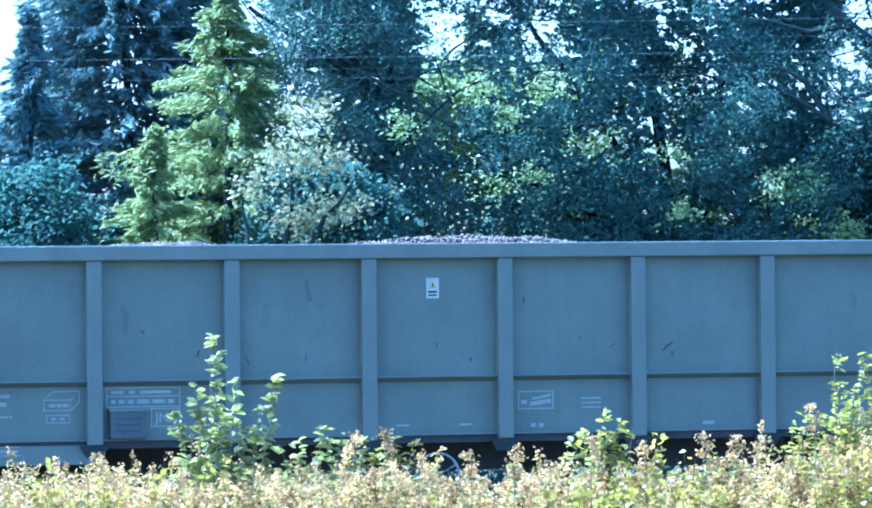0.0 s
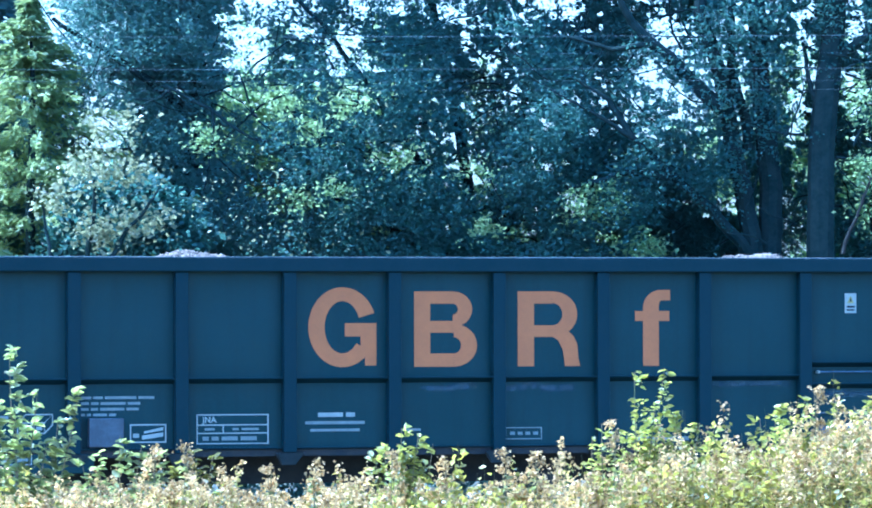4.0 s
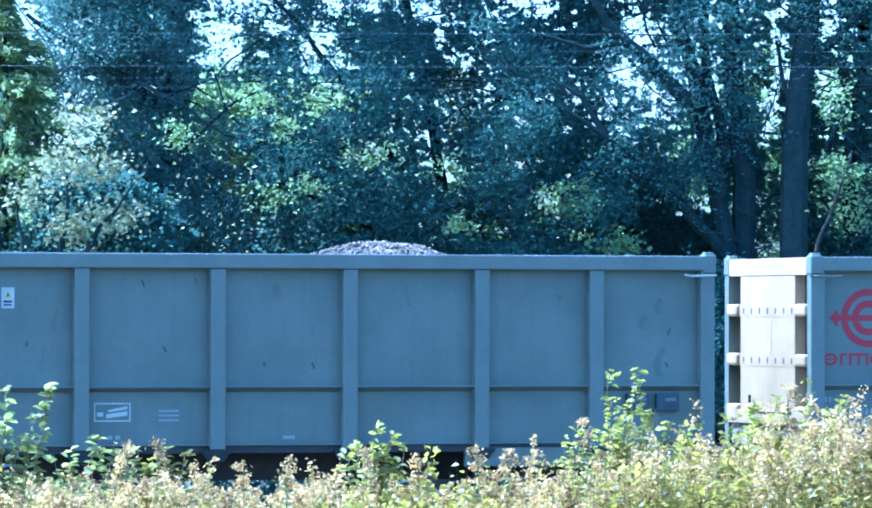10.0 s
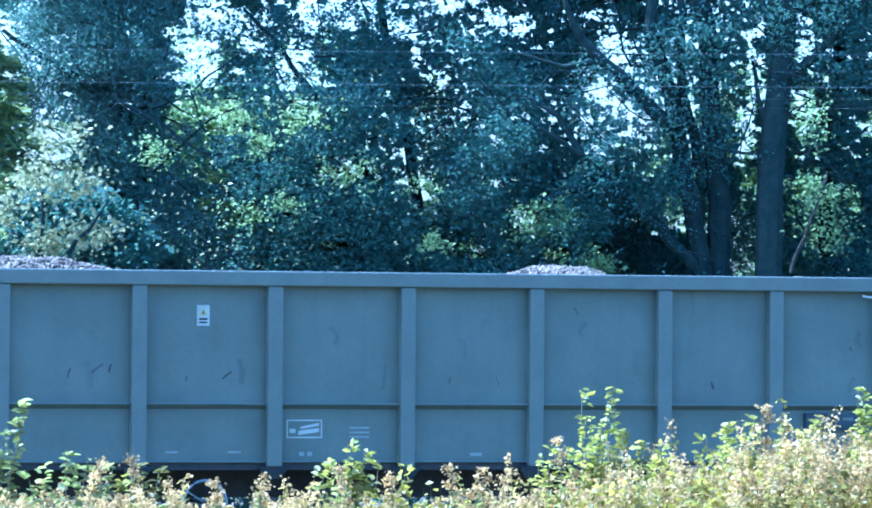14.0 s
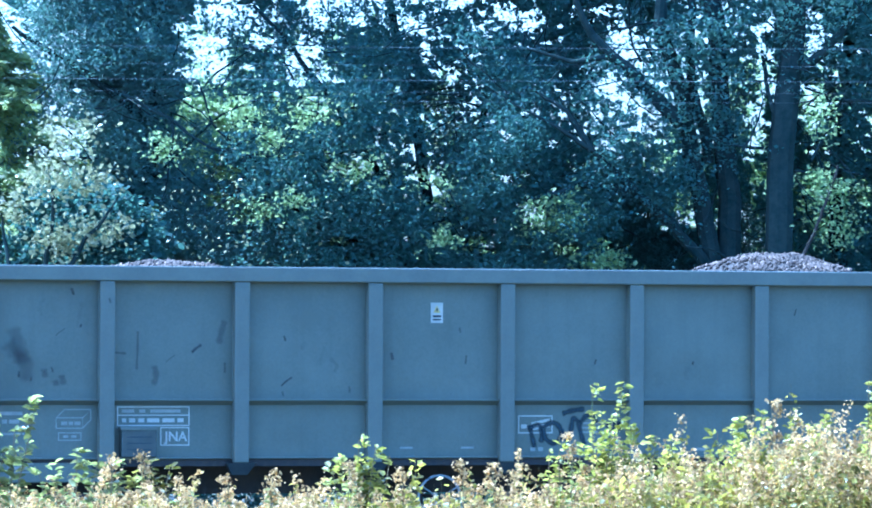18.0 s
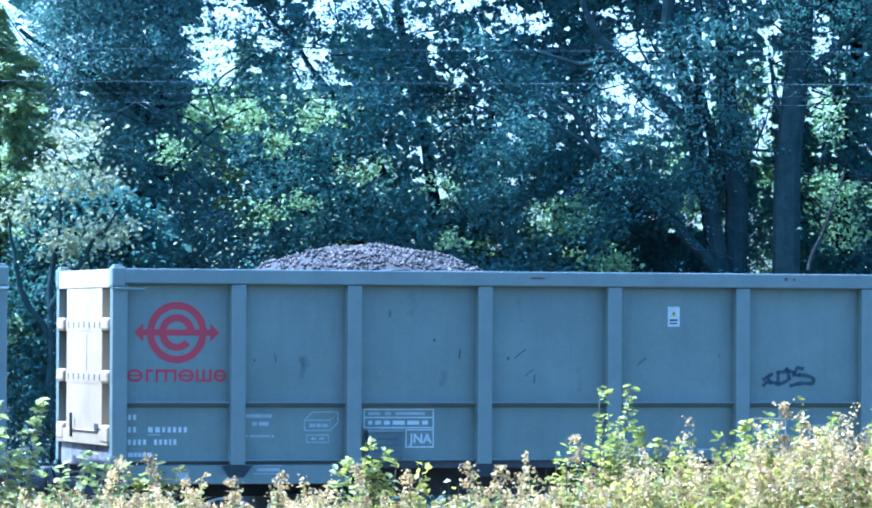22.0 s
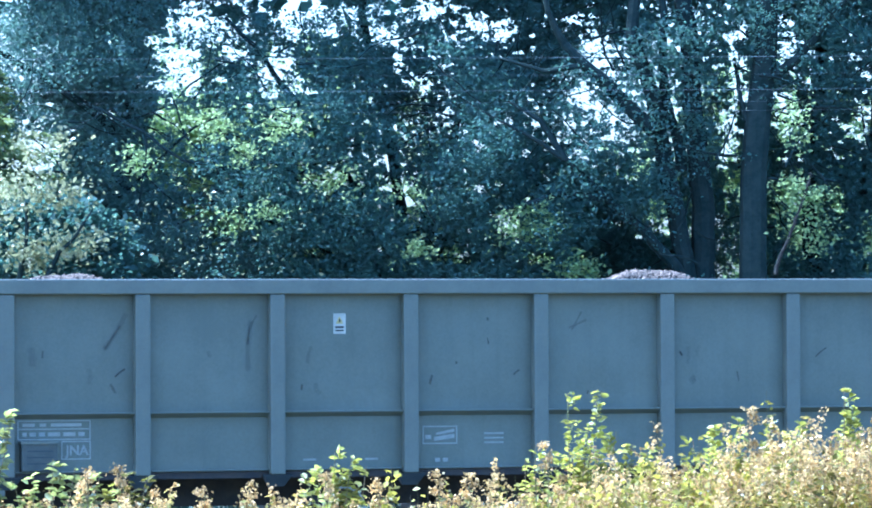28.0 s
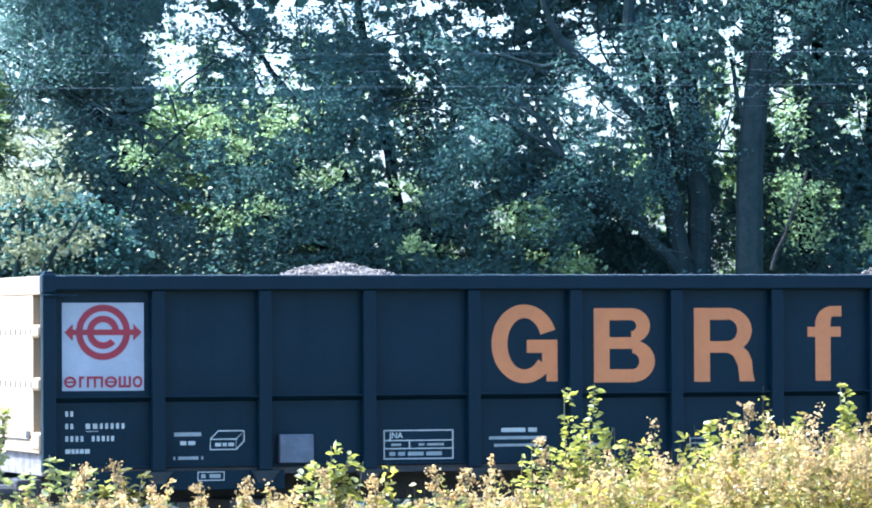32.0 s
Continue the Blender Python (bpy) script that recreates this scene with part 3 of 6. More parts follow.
    sets = bogie(w, 2.15) + bogie(w, LONG - 2.15)
    return w, sets


# ---- painted marks ----
def bars(w, x, z, lengths, height, mat, gap=0.03, name="lettering_bar"):
    """Writing that cannot be read: a row of plain bars."""
    z, height = z + height * 0.12, height * 0.76
    for n in lengths:
        part(name, boxed(x, x + n, INK, INK + 0.003, z, z + height), mat, w)
        x += n + gap


def frame_line(w, x0, x1, z0, z1, t, mat, cuts=(), ups=(), name="panel_outline"):
    bm = boxed(x0, x1, INK, INK + 0.003, z0, z0 + t)
    box(bm, x0, x1, INK, INK + 0.003, z1 - t, z1)
    box(bm, x0, x0 + t, INK, INK + 0.003, z0 + t, z1 - t)
    box(bm, x1 - t, x1, INK, INK + 0.003, z0 + t, z1 - t)
    part(name, bm, mat, w)
    for c in cuts:
        part("panel_rule", boxed(x0 + t, x1 - t, INK, INK + 0.003, c, c + t), mat, w)
    for u, a, b in ups:
        part("panel_rule", boxed(u, u + t, INK, INK + 0.003, a, b), mat, w)


def word(w, text, x, z, size, mat, wide=1.0, y=INK):
    return piece("lettering", word_mesh(text, size, mat, wide), w, (x, y, z))


def roundel(w, x, z, r, mat, ink=INK, drop=1.4, span=3.32):
    """The owner's mark: a ring in a ring with a bar that ends in two arrow heads."""
    bm = bmesh.new()
    disc(bm, x, z, r * 0.76, r, 0, 360, ink)
    disc(bm, x, z, r * 0.36, r * 0.60, 0, 318, ink)
    box(bm, x - r * 1.2, x + r * 1.2, ink - 0.001, ink + 0.003, z - r * 0.10, z + r * 0.10)
    for s in (-1, 1):
        pts = [(x + s * r * 1.12, z - r * 0.3), (x + s * r * 1.42, z), (x + s * r * 1.12, z + r * 0.3)]
        prism(bm, pts if s > 0 else pts[::-1], ink - 0.002, ink + 0.003)
    part("owner_mark", bm, mat, w, "red roundel with an arrow bar")
    # the word below it as plain rings and strokes
    u, h = x - r * span / 2, r * 0.255
    y, t = z - r * drop, r * 0.085
    for kind, wd in (("o", 0.62), ("h", 0.36), ("m", 0.82), ("o", 0.62), ("w", 0.62), ("o", 0.5)):
        wd *= r * (span - 0.3) / 3.54
        if kind == "o":
            bm = bow(bmesh.new(), u + wd / 2, y, wd / 2, h * 0.82, t, t, 0, 360, ink, 28)
            part("owner_word_shape", bm, mat, w)
            if wd > r * 0.42:
                part("owner_word_shape", boxed(u + 0.02, u + wd - 0.02, ink - 0.001, ink + 0.003, y - t * 0.35, y + t * 0.35), mat, w)
        else:
            n = {"h": 1, "m": 3, "w": 3}[kind]
            for i in range(n):
                xx = u + (wd - t) * i / max(1, n - 1) if n > 1 else u + t * 0.5
                part("owner_word_shape", boxed(xx, xx + t, ink, ink + 0.003, y - h * 0.8, y + h * 0.8), mat, w)
            zz = y - h * 0.8 if kind == "w" else y + h * 0.8 - t
            part("owner_word_shape", boxed(u + t * 0.6, u + wd - t * 0.4, ink - 0.001, ink + 0.003, zz, zz + t), mat, w)
        u += wd + r * 0.06


def sticker(w, x, z):
    part("warning_sticker", boxed(x, x + 0.125, INK - 0.001, INK + 0.003, z, z + 0.2), WHITE, w, "white warning sticker")
    bm = prism(bmesh.new(), [(x + 0.025, z + 0.1), (x + 0.1, z + 0.1), (x + 0.0625, z + 0.175)], INK - 0.004, INK)
    part("sticker_triangle", bm, YELLOW, w)
    bm = boxed(x + 0.02, x + 0.105, INK - 0.004, INK, z + 0.055, z + 0.075)
    box(bm, x + 0.02, x + 0.105, INK - 0.004, INK, z + 0.025, z + 0.04)
    box(bm, x + 0.055, x + 0.07, INK - 0.006, INK, z + 0.115, z + 0.145)
    part("sticker_text", bm, INKBLACK, w)


def crate_icon(w, x, z, mat):
    """A box drawn in outline, for the load volume."""
    bm = bmesh.new()
    for p in ([(x, z), (x + 0.26, z), (x + 0.26, z + 0.1), (x, z + 0.1), (x, z)], [(x, z + 0.1), (x + 0.08, z + 0.18), (x + 0.34, z + 0.18), (x + 0.26, z + 0.1)], [(x + 0.34, z + 0.18), (x + 0.34, z + 0.08), (x + 0.26, z)]):
        ribbon(bm, p, 0.014, INK, 0)
    part("volume_sign", bm, mat, w)
    bars(w, x + 0.05, z + 0.025, (0.06, 0.04, 0.06), 0.045, mat, 0.015)


def tilt_sign(w, x, z, mat):
    frame_line(w, x, x + 0.36, z, z + 0.18, 0.013, mat)
    bm = prism(bmesh.new(), [(x + 0.12, z + 0.03), (x + 0.33, z + 0.06), (x + 0.33, z + 0.1), (x + 0.12, z + 0.07)], INK, INK + 0.003)
    prism(bm, [(x + 0.14, z + 0.09), (x + 0.33, z + 0.12), (x + 0.33, z + 0.15), (x + 0.14, z + 0.11)], INK, INK + 0.003)
    box(bm, x + 0.03, x + 0.09, INK, INK + 0.003, z + 0.05, z + 0.09)
    part("tipping_sign", bm, mat, w)


def number_block(w, x, mat, z=0.0):
    """The running number: plain bars a digit wide."""
    d = 0.028
    bars(w, x, 1.665 + z, (d, d), 0.068, mat, 0.022, "number_bar")
    bars(w, x, 1.545 + z, (d, d), 0.068, mat, 0.022, "number_bar")
    bars(w, x + 0.2, 1.545 + z, (0.045, 0.045, 0.026, d, d, d, d), 0.068, mat, 0.026, "number_bar")
    bars(w, x + 0.2, 1.525 + z, (0.125,), 0.009, mat, 0, "underline")
    bars(w, x, 1.425 + z, (d,) * 4, 0.068, mat, 0.022, "number_bar")
    bars(w, x + 0.26, 1.425 + z, (d, d, d, 0.02, d), 0.068, mat, 0.022, "number_bar")
    bars(w, x, 1.31 + z, (0.05, 0.03, 0.03, 0.04, 0.05), 0.055, mat, 0.01, "number_bar")


def marks_grey(w, faint, rng):
    m = FADED if faint else WHITE
    roundel(w, 0.665, 2.52, 0.298, RED)
    number_block(w, 0.185, m)
    bars(w, 1.36, 1.69, (0.26,), 0.045, FADED)
    bars(w, 1.42, 1.61, (0.05, 0.1), 0.05, FADED, 0.02)
    bars(w, 1.36, 1.5, (0.02, 0.2, 0.02), 0.03, FADED, 0.02)
    crate_icon(w, 1.95, 1.57, FADED)
    frame_line(w, 1.97, 2.2, 1.45, 1.53, 0.01, FADED)
    bars(w, 2.02, 1.475, (0.05, 0.05), 0.03, FADED)
    frame_line(w, 2.55, 3.27, 1.59, 1.78, 0.011, m, cuts=(1.69,))
    bars(w, 2.6, 1.715, (0.12, 0.06, 0.3), 0.04, FADED, 0.05)
    bars(w, 2.6, 1.62, (0.04, 0.06, 0.06, 0.12, 0.12, 0.06), 0.05, m, 0.03)
    frame_line(w, 2.98, 3.27, 1.4, 1.58, 0.011, m)
    word(w, "JNA", 3.025, 1.445, 0.13, m)
    part("document_box", boxed(2.57, 2.92, 0.0, FACE, 1.29, 1.57, bevel=0.012), BOXPAINT, w, "dark document box")
    for z in (1.36, 1.42, 1.48):
        part("document_line", boxed(2.62, 2.87, -0.003, 0.002, z, z + 0.012), DARKPLATE, w)
    part("document_box_lip", boxed(2.56, 2.93, -0.012, FACE, 1.555, 1.58), GREYTRIM, w)
    sticker(w, 5.71, 2.6)
    for z in (1.145, 1.225):
        part("apron_mark", boxed(1.43, 1.72, 0.064, 0.07, z, z + 0.01), FADED, w)
    part("apron_mark_bar", boxed(1.46, 1.69, 0.065, 0.07, 1.175, 1.205), FADED, w)
    part("ochre_mark", boxed(0.155, 0.205, 0.064, 0.07, 1.09, 1.21), OCHRE, w, "small faded ochre mark")
    bm = prism(bmesh.new(), [(0.65, 1.06), (0.69, 1.09), (0.74, 1.09), (0.78, 1.06), (0.77, 1.13), (0.79, 1.18), (0.74, 1.16), (0.715, 1.2), (0.69, 1.16), (0.64, 1.18), (0.665, 1.13)], 0.064, 0.07)
    part("lifting_sign", bm, FADED, w, "pale lifting sign")
    tilt_sign(w, 6.62, 1.51, m)
    bars(w, 7.26, 1.6, (0.2,), 0.022, FADED)
    bars(w, 7.26, 1.555, (0.2,), 0.022, FADED)
    bars(w, 7.26, 1.51, (0.2,), 0.022, FADED)
    bars(w, 6.75, 1.33, (0.05, 0.05), 0.05, FADED)
    bars(w, 5.4, 1.36, (0.13,), 0.025, FADED)
    bars(w, 6.03, 1.36, (0.13,), 0.025, FADED)
    bars(w, 8.5, 1.33, (0.12,), 0.04, FADED)
    for x in (12.03, 12.34):
        part("label_holder", boxed(x, x + 0.24, 0.045, FACE, 1.59, 1.765, bevel=0.006), DARKPLATE, w)
        part("label_plate", boxed(x + 0.02, x + 0.22, 0.041, 0.046, 1.61, 1.745), DARKPLATE, w)
        part("label_slot", boxed(x + 0.09, x + 0.2, 0.036, 0.042, 1.70 - 0.01, 1.72), GREYTRIM, w)
    # scrapes and smeared dirt
    for i in range(rng.randint(22, 30)):
        x, z = rng.uniform(0.3, 12.6), rng.choice((rng.uniform(1.92, 2.9), rng.uniform(1.92, 2.3)))
        if any(p - 0.1 < x < p + 0.25 for p in GREYPOSTS) or (5.45 < x < 6.0 and z > 2.45) or (x < 1.2 and z < 2.9):
            continue
        a, n = rng.choice((-0.6, -0.35, -0.2, 0.1, 0.3, 1.3)), rng.uniform(0.02, 0.09)
        part("scrape", spray(bmesh.new(), [(x, z), (x + a * n * 0.4, z + n * 0.5), (x + a * n, z + n)], rng.uniform(0.008, 0.026), INK + 0.001 - 0.0004 * i, rng.uniform(0.4, 0.95)), SCRATCH, w)
    for i in range(11):
        k = rng.randrange(0, len(GREYPOSTS) - 1)
        x, z = rng.uniform(GREYPOSTS[k] + 0.28, GREYPOSTS[k + 1] - 0.15), rng.uniform(1.95, 2.75)
        if 5.45 < x < 6.1 and z > 2.3 or x < 1.2:
            continue
        h = rng.uniform(0.04, 0.25)
        part("smudge", spray(bmesh.new(), [(x, z), (x + rng.uniform(-0.04, 0.04), z + h * 0.5), (x + rng.uniform(-0.05, 0.05), z + h)], rng.uniform(0.03, 0.08), INK + 0.003 - 0.0003 * i, rng.uniform(0.06, 0.2)), SCRATCH, w)


def bow(bm, x, z, rx, rz, tx, tz, a0, a1, y, n=48):
    """An oval arc whose band is tx wide at its sides and tz wide at its top, flat on a side of the wagon."""
    k = max(4, int(n * abs(a1 - a0) / 360))
    ring = []
    for i in range(k + 1):
        a = radians(a0 + (a1 - a0) * i / k)
        c, q = math.cos(a), math.sin(a)
        ring.append([bm.verts.new((x + ax * c, yy, z + az * q)) for ax, az in ((rx - tx, rz - tz), (rx, rz)) for yy in (y, y + 0.003)])
    for p, q in zip(ring, ring[1:]):
        bm.faces.new((p[0], p[2], q[2], q[0]))
        bm.faces.new((p[2], p[3], q[3], q[2]))
        bm.faces.new((p[1], p[0], q[0], q[1]))
    return bm


def big_shapes(w):
    """Four large orange shapes across the middle panels."""
    f, g = INK, INK + 0.003
    bm = bow(bmesh.new(), 4.905, 2.45, 0.345, 0.39, 0.165, 0.135, 21, 322, f - 0.001, 72)
    box(bm, 4.93, 5.25, f, g, 2.36, 2.49)
    box(bm, 5.09, 5.25, f - 0.0005, g, 2.18, 2.36)
    box(bm, 5.135, 5.25, f, g, 2.075, 2.2)
    part("big_open_ring", bm, ORANGE, w, "large orange open ring shape")
    bm = boxed(5.635, 5.8, f, g, 2.06, 2.8)
    box(bm, 5.8, 6.04, f, g, 2.68, 2.8)
    box(bm, 5.8, 6.08, f - 0.0005, g, 2.395, 2.51)
    box(bm, 5.8, 6.04, f, g, 2.06, 2.19)
    bow(bm, 6.03, 2.625, 0.2, 0.175, 0.145, 0.12, -90, 90, f - 0.001)
    bow(bm, 6.04, 2.27, 0.24, 0.21, 0.165, 0.13, -90, 90, f - 0.002)
    part("big_double_loop", bm, ORANGE, w, "large orange double loop shape")
    bm = boxed(6.7, 6.87, f, g, 2.06, 2.8)
    box(bm, 6.87, 7.06, f, g, 2.68, 2.8)
    box(bm, 6.87, 7.08, f, g, 2.35, 2.465)
    bow(bm, 7.06, 2.575, 0.26, 0.225, 0.155, 0.115, -90, 90, f - 0.001)
    prism(bm, [(7.19, 2.06), (7.35, 2.06), (7.33, 2.14), (7.32, 2.27), (7.28, 2.36), (7.21, 2.42), (7.06, 2.35), (7.12, 2.32), (7.17, 2.22)], f - 0.003, g)
    part("big_loop_and_leg", bm, ORANGE, w, "large orange loop shape with a leg")
    bm = boxed(8.01, 8.175, f, g, 2.06, 2.64)
    box(bm, 7.925, 8.285, f - 0.002, g, 2.505, 2.605)
    bow(bm, 8.2, 2.64, 0.19, 0.175, 0.165, 0.105, 90, 180, f - 0.001)
    box(bm, 8.2, 8.295, f - 0.001, g, 2.71, 2.815)
    part("big_hooked_stem", bm, ORANGE, w, "large orange hooked stem shape")


def marks_navy(w, old):
    part("mark_plate", boxed(0.21, 1.02, INK, FACE, 2.02, 2.87), PLATE, w, "white plate with a red roundel")
    roundel(w, 0.615, 2.585, 0.268, RED, INK - 0.006, 1.79, 2.9)
    number_block(w, 0.24, WHITE, 0.1)
    bars(w, 0.1, 1.41, (0.012,), 0.07, WHITE)
    bars(w, 1.32, 1.565, (0.27,), 0.05, FADED)
    bars(w, 1.38, 1.48, (0.06, 0.07), 0.05, WHITE, 0.02)
    bars(w, 1.31, 1.34, (0.02, 0.2, 0.02), 0.04, FADED, 0.03)
    crate_icon(w, 1.68, 1.44, WHITE)
    part("document_box", boxed(2.36, 2.70, 0.01, FACE, 1.3, 1.58, bevel=0.012), material("grey document box", (0.13, 0.14, 0.16), 0.6), w, "grey document box")
    frame_line(w, 3.44, 4.16, 1.32, 1.61, 0.012, WHITE, cuts=(1.42, 1.5), ups=((3.7, 1.43, 1.5),))
    word(w, "JNA", 3.5, 1.53, 0.08, WHITE)
    bars(w, 3.52, 1.45, (0.1,), 0.03, FADED)
    bars(w, 3.8, 1.45, (0.06, 0.17), 0.03, FADED)
    bars(w, 3.5, 1.35, (0.06, 0.07, 0.16, 0.16), 0.05, FADED, 0.03)
    bars(w, 4.66, 1.57, (0.25, 0.09), 0.055, WHITE)
    bars(w, 4.53, 1.5, (0.6,), 0.04, FADED)
    bars(w, 4.58, 1.43, (0.5,), 0.035, FADED)
    big_shapes(w)
    if old:
        frame_line(w, 6.57, 6.95, 1.34, 1.46, 0.01, FADED)
        bars(w, 6.62, 1.38, (0.05, 0.05, 0.05, 0.05), 0.04, FADED)
    else:
        frame_line(w, 6.65, 6.87, 1.38, 1.5, 0.01, FADED, cuts=(1.44,))
    bars(w, 5.5, 1.43, (0.2,), 0.03, FADED)
    bars(w, 7.68, 1.31, (0.07, 0.04, 0.05, 0.17, 0.09, 0.15, 0.12), 0.05, FADED, 0.02)
    bx, bz = (2.29, 1.76) if old else (8.74, 1.815)
    for i, n in enumerate((0.78, 0.62, 0.6, 0.34) if old else (0.9, 0.73, 0.71, 0.38)):
        bars(w, bx, bz - i * 0.055, (n * 0.14, n * 0.12, n * 0.4, n * 0.2), 0.034, FADED, 0.02)
    tilt_sign(w, 2.78 if old else 8.78, 1.34 if old else 1.3, WHITE)
    for z in (1.139, 1.219):
        part("apron_mark", boxed(1.54, 1.81, 0.064, 0.07, z, z + 0.009), WHITE, w)
    for x in (1.54, 1.802):
        part("apron_mark", boxed(x, x + 0.008, 0.064, 0.07, 1.148, 1.219), WHITE, w)
    for x, n in ((1.575, 0.045), (1.66, 0.11)):
        part("apron_mark_bar", boxed(x, x + n, 0.065, 0.07, 1.165, 1.203), FADED, w)
    sticker(w, 10.16, 2.58)
    for z in (1.99, 1.58):
        part("side_step", rod(bmesh.new(), [(9.85, 0.035, z), (10.64, 0.035, z)], 0.009, sides=6), RUBBED, w, "thin steel step bar")
        for x in (9.84, 10.625):
            part("step_bracket", boxed(x, x + 0.022, 0.025, FACE, z - 0.014, z + 0.014, bevel=0.004), WHITE if z > 1.8 else RUBBED, w, "pale step bracket")
    part("kick_plate", boxed(9.87, 10.62, 0.05, FACE, 1.29, 1.45, bevel=0.01), RUBBED if old else BOXPAINT, w, "dusty kick plate under the steps")
    frame_line(w, 10.81, 11.68, 1.33, 1.82, 0.013, WHITE, cuts=(1.43, 1.61, 1.735), ups=((11.15, 1.62, 1.735), (10.94, 1.44, 1.61)))
    word(w, "VEHICLE DATA PANEL", 10.85, 1.355, 0.085, WHITE, 0.82)
    bars(w, 10.85, 1.76, (0.12, 0.08, 0.2, 0.16, 0.12), 0.035, FADED, 0.02)
    bars(w, 10.85, 1.69, (0.12,), 0.025, FADED)
    bars(w, 10.85, 1.64, (0.12, 0.1), 0.025, FADED)
    bars(w, 11.2, 1.685, (0.18, 0.2), 0.025, FADED)
    bars(w, 10.98, 1.56, (0.5,), 0.02, FADED)
    bars(w, 10.98, 1.5, (0.3,), 0.025, FADED)
    bars(w, 10.98, 1.46, (0.3,), 0.02, FADED)
    if old:
        frame_line(w, 12.37, 12.61, 1.34, 1.52, 0.011, RUBBED)
    else:
        frame_line(w, 12.13, 12.59, 1.33, 1.5, 0.012, FADED, ups=((12.35, 1.34, 1.49),))
    word(w, "2", 12.835, 1.4, 0.1, WHITE, y=0.009)
    part("yellow_mark", boxed(12.74, 12.79, 0.064, 0.07, 1.07, 1.22), YELLOW, w, "small yellow painted mark")
    if old:
        rng = random.Random(5)
        for i in range(34):     # rubbed-off remains of pale lettering
            x, z = rng.uniform(11.98, 12.72), 1.14 + rng.random() ** 1.6 * 0.55
            part("rubbed_patch", spray(bmesh.new(), [(x, z), (x + rng.uniform(-0.05, 0.05), z + 0.05), (x + rng.uniform(-0.1, 0.1), z + 0.11)], rng.uniform(0.04, 0.14), min(INK, 0.06 if z < 1.24 else INK) - 0.0004 * i, rng.uniform(0.25, 0.6)), RUBBEDOFF, w)
        for x0, x1, z0 in ((5.71, 6.19, 1.86), (6.55, 7.25, 1.86), (8.72, 9.5, 1.87), (9.9, 10.46, 1.77)):   # rubbed-out lines of lettering
            for i in range(7):
                x, z = x0 + (x1 - x0) * i / 7, z0 + rng.uniform(-0.018, 0.018)
                part("rubbed_patch", spray(bmesh.new(), [(x, z), (x + rng.uniform(0.06, 0.14), z + rng.uniform(-0.01, 0.01)), (x + rng.uniform(0.1, 0.2), z)], rng.uniform(0.03, 0.07), INK - 0.0004 * i, rng.uniform(0.25, 0.6)), RUBBEDOFF, w)


def graffiti(w, strokes, width, mat, opacity, label):
    for i, p in enumerate(strokes):
        part("graffiti_stroke", spray(bmesh.new(), p, width, INK - 0.001 - 0.0006 * i, opacity, GREYPOSTS), mat, w, label)


# stone loads: heaps as (x, crest height, half length)
HEAPS = (((3.4, 3.19, 1.0), (6.4, 3.23, 2.0)), ((3.63, 3.21, 0.6), (9.62, 3.19, 0.6)), ((3.36, 3.21, 0.65), (9.6, 3.23, 0.7)), ((3.15, 3.39, 1.15), (9.8, 3.29, 0.85)),
         ((4.2, 3.28, 1.3), (9.75, 3.25, 0.75)), ((3.3, 3.22, 0.9), (9.72, 3.35, 0.95)), ((2.92, 3.42, 1.3), (9.77, 3.31, 0.9)), ((4.95, 3.3, 1.0), (8.95, 3.3, 0.6)),
         ((3.3, 3.2, 0.7), (9.4, 3.25, 0.6)), ((3.28, 3.27, 0.75), (9.78, 3.34, 0.85)))


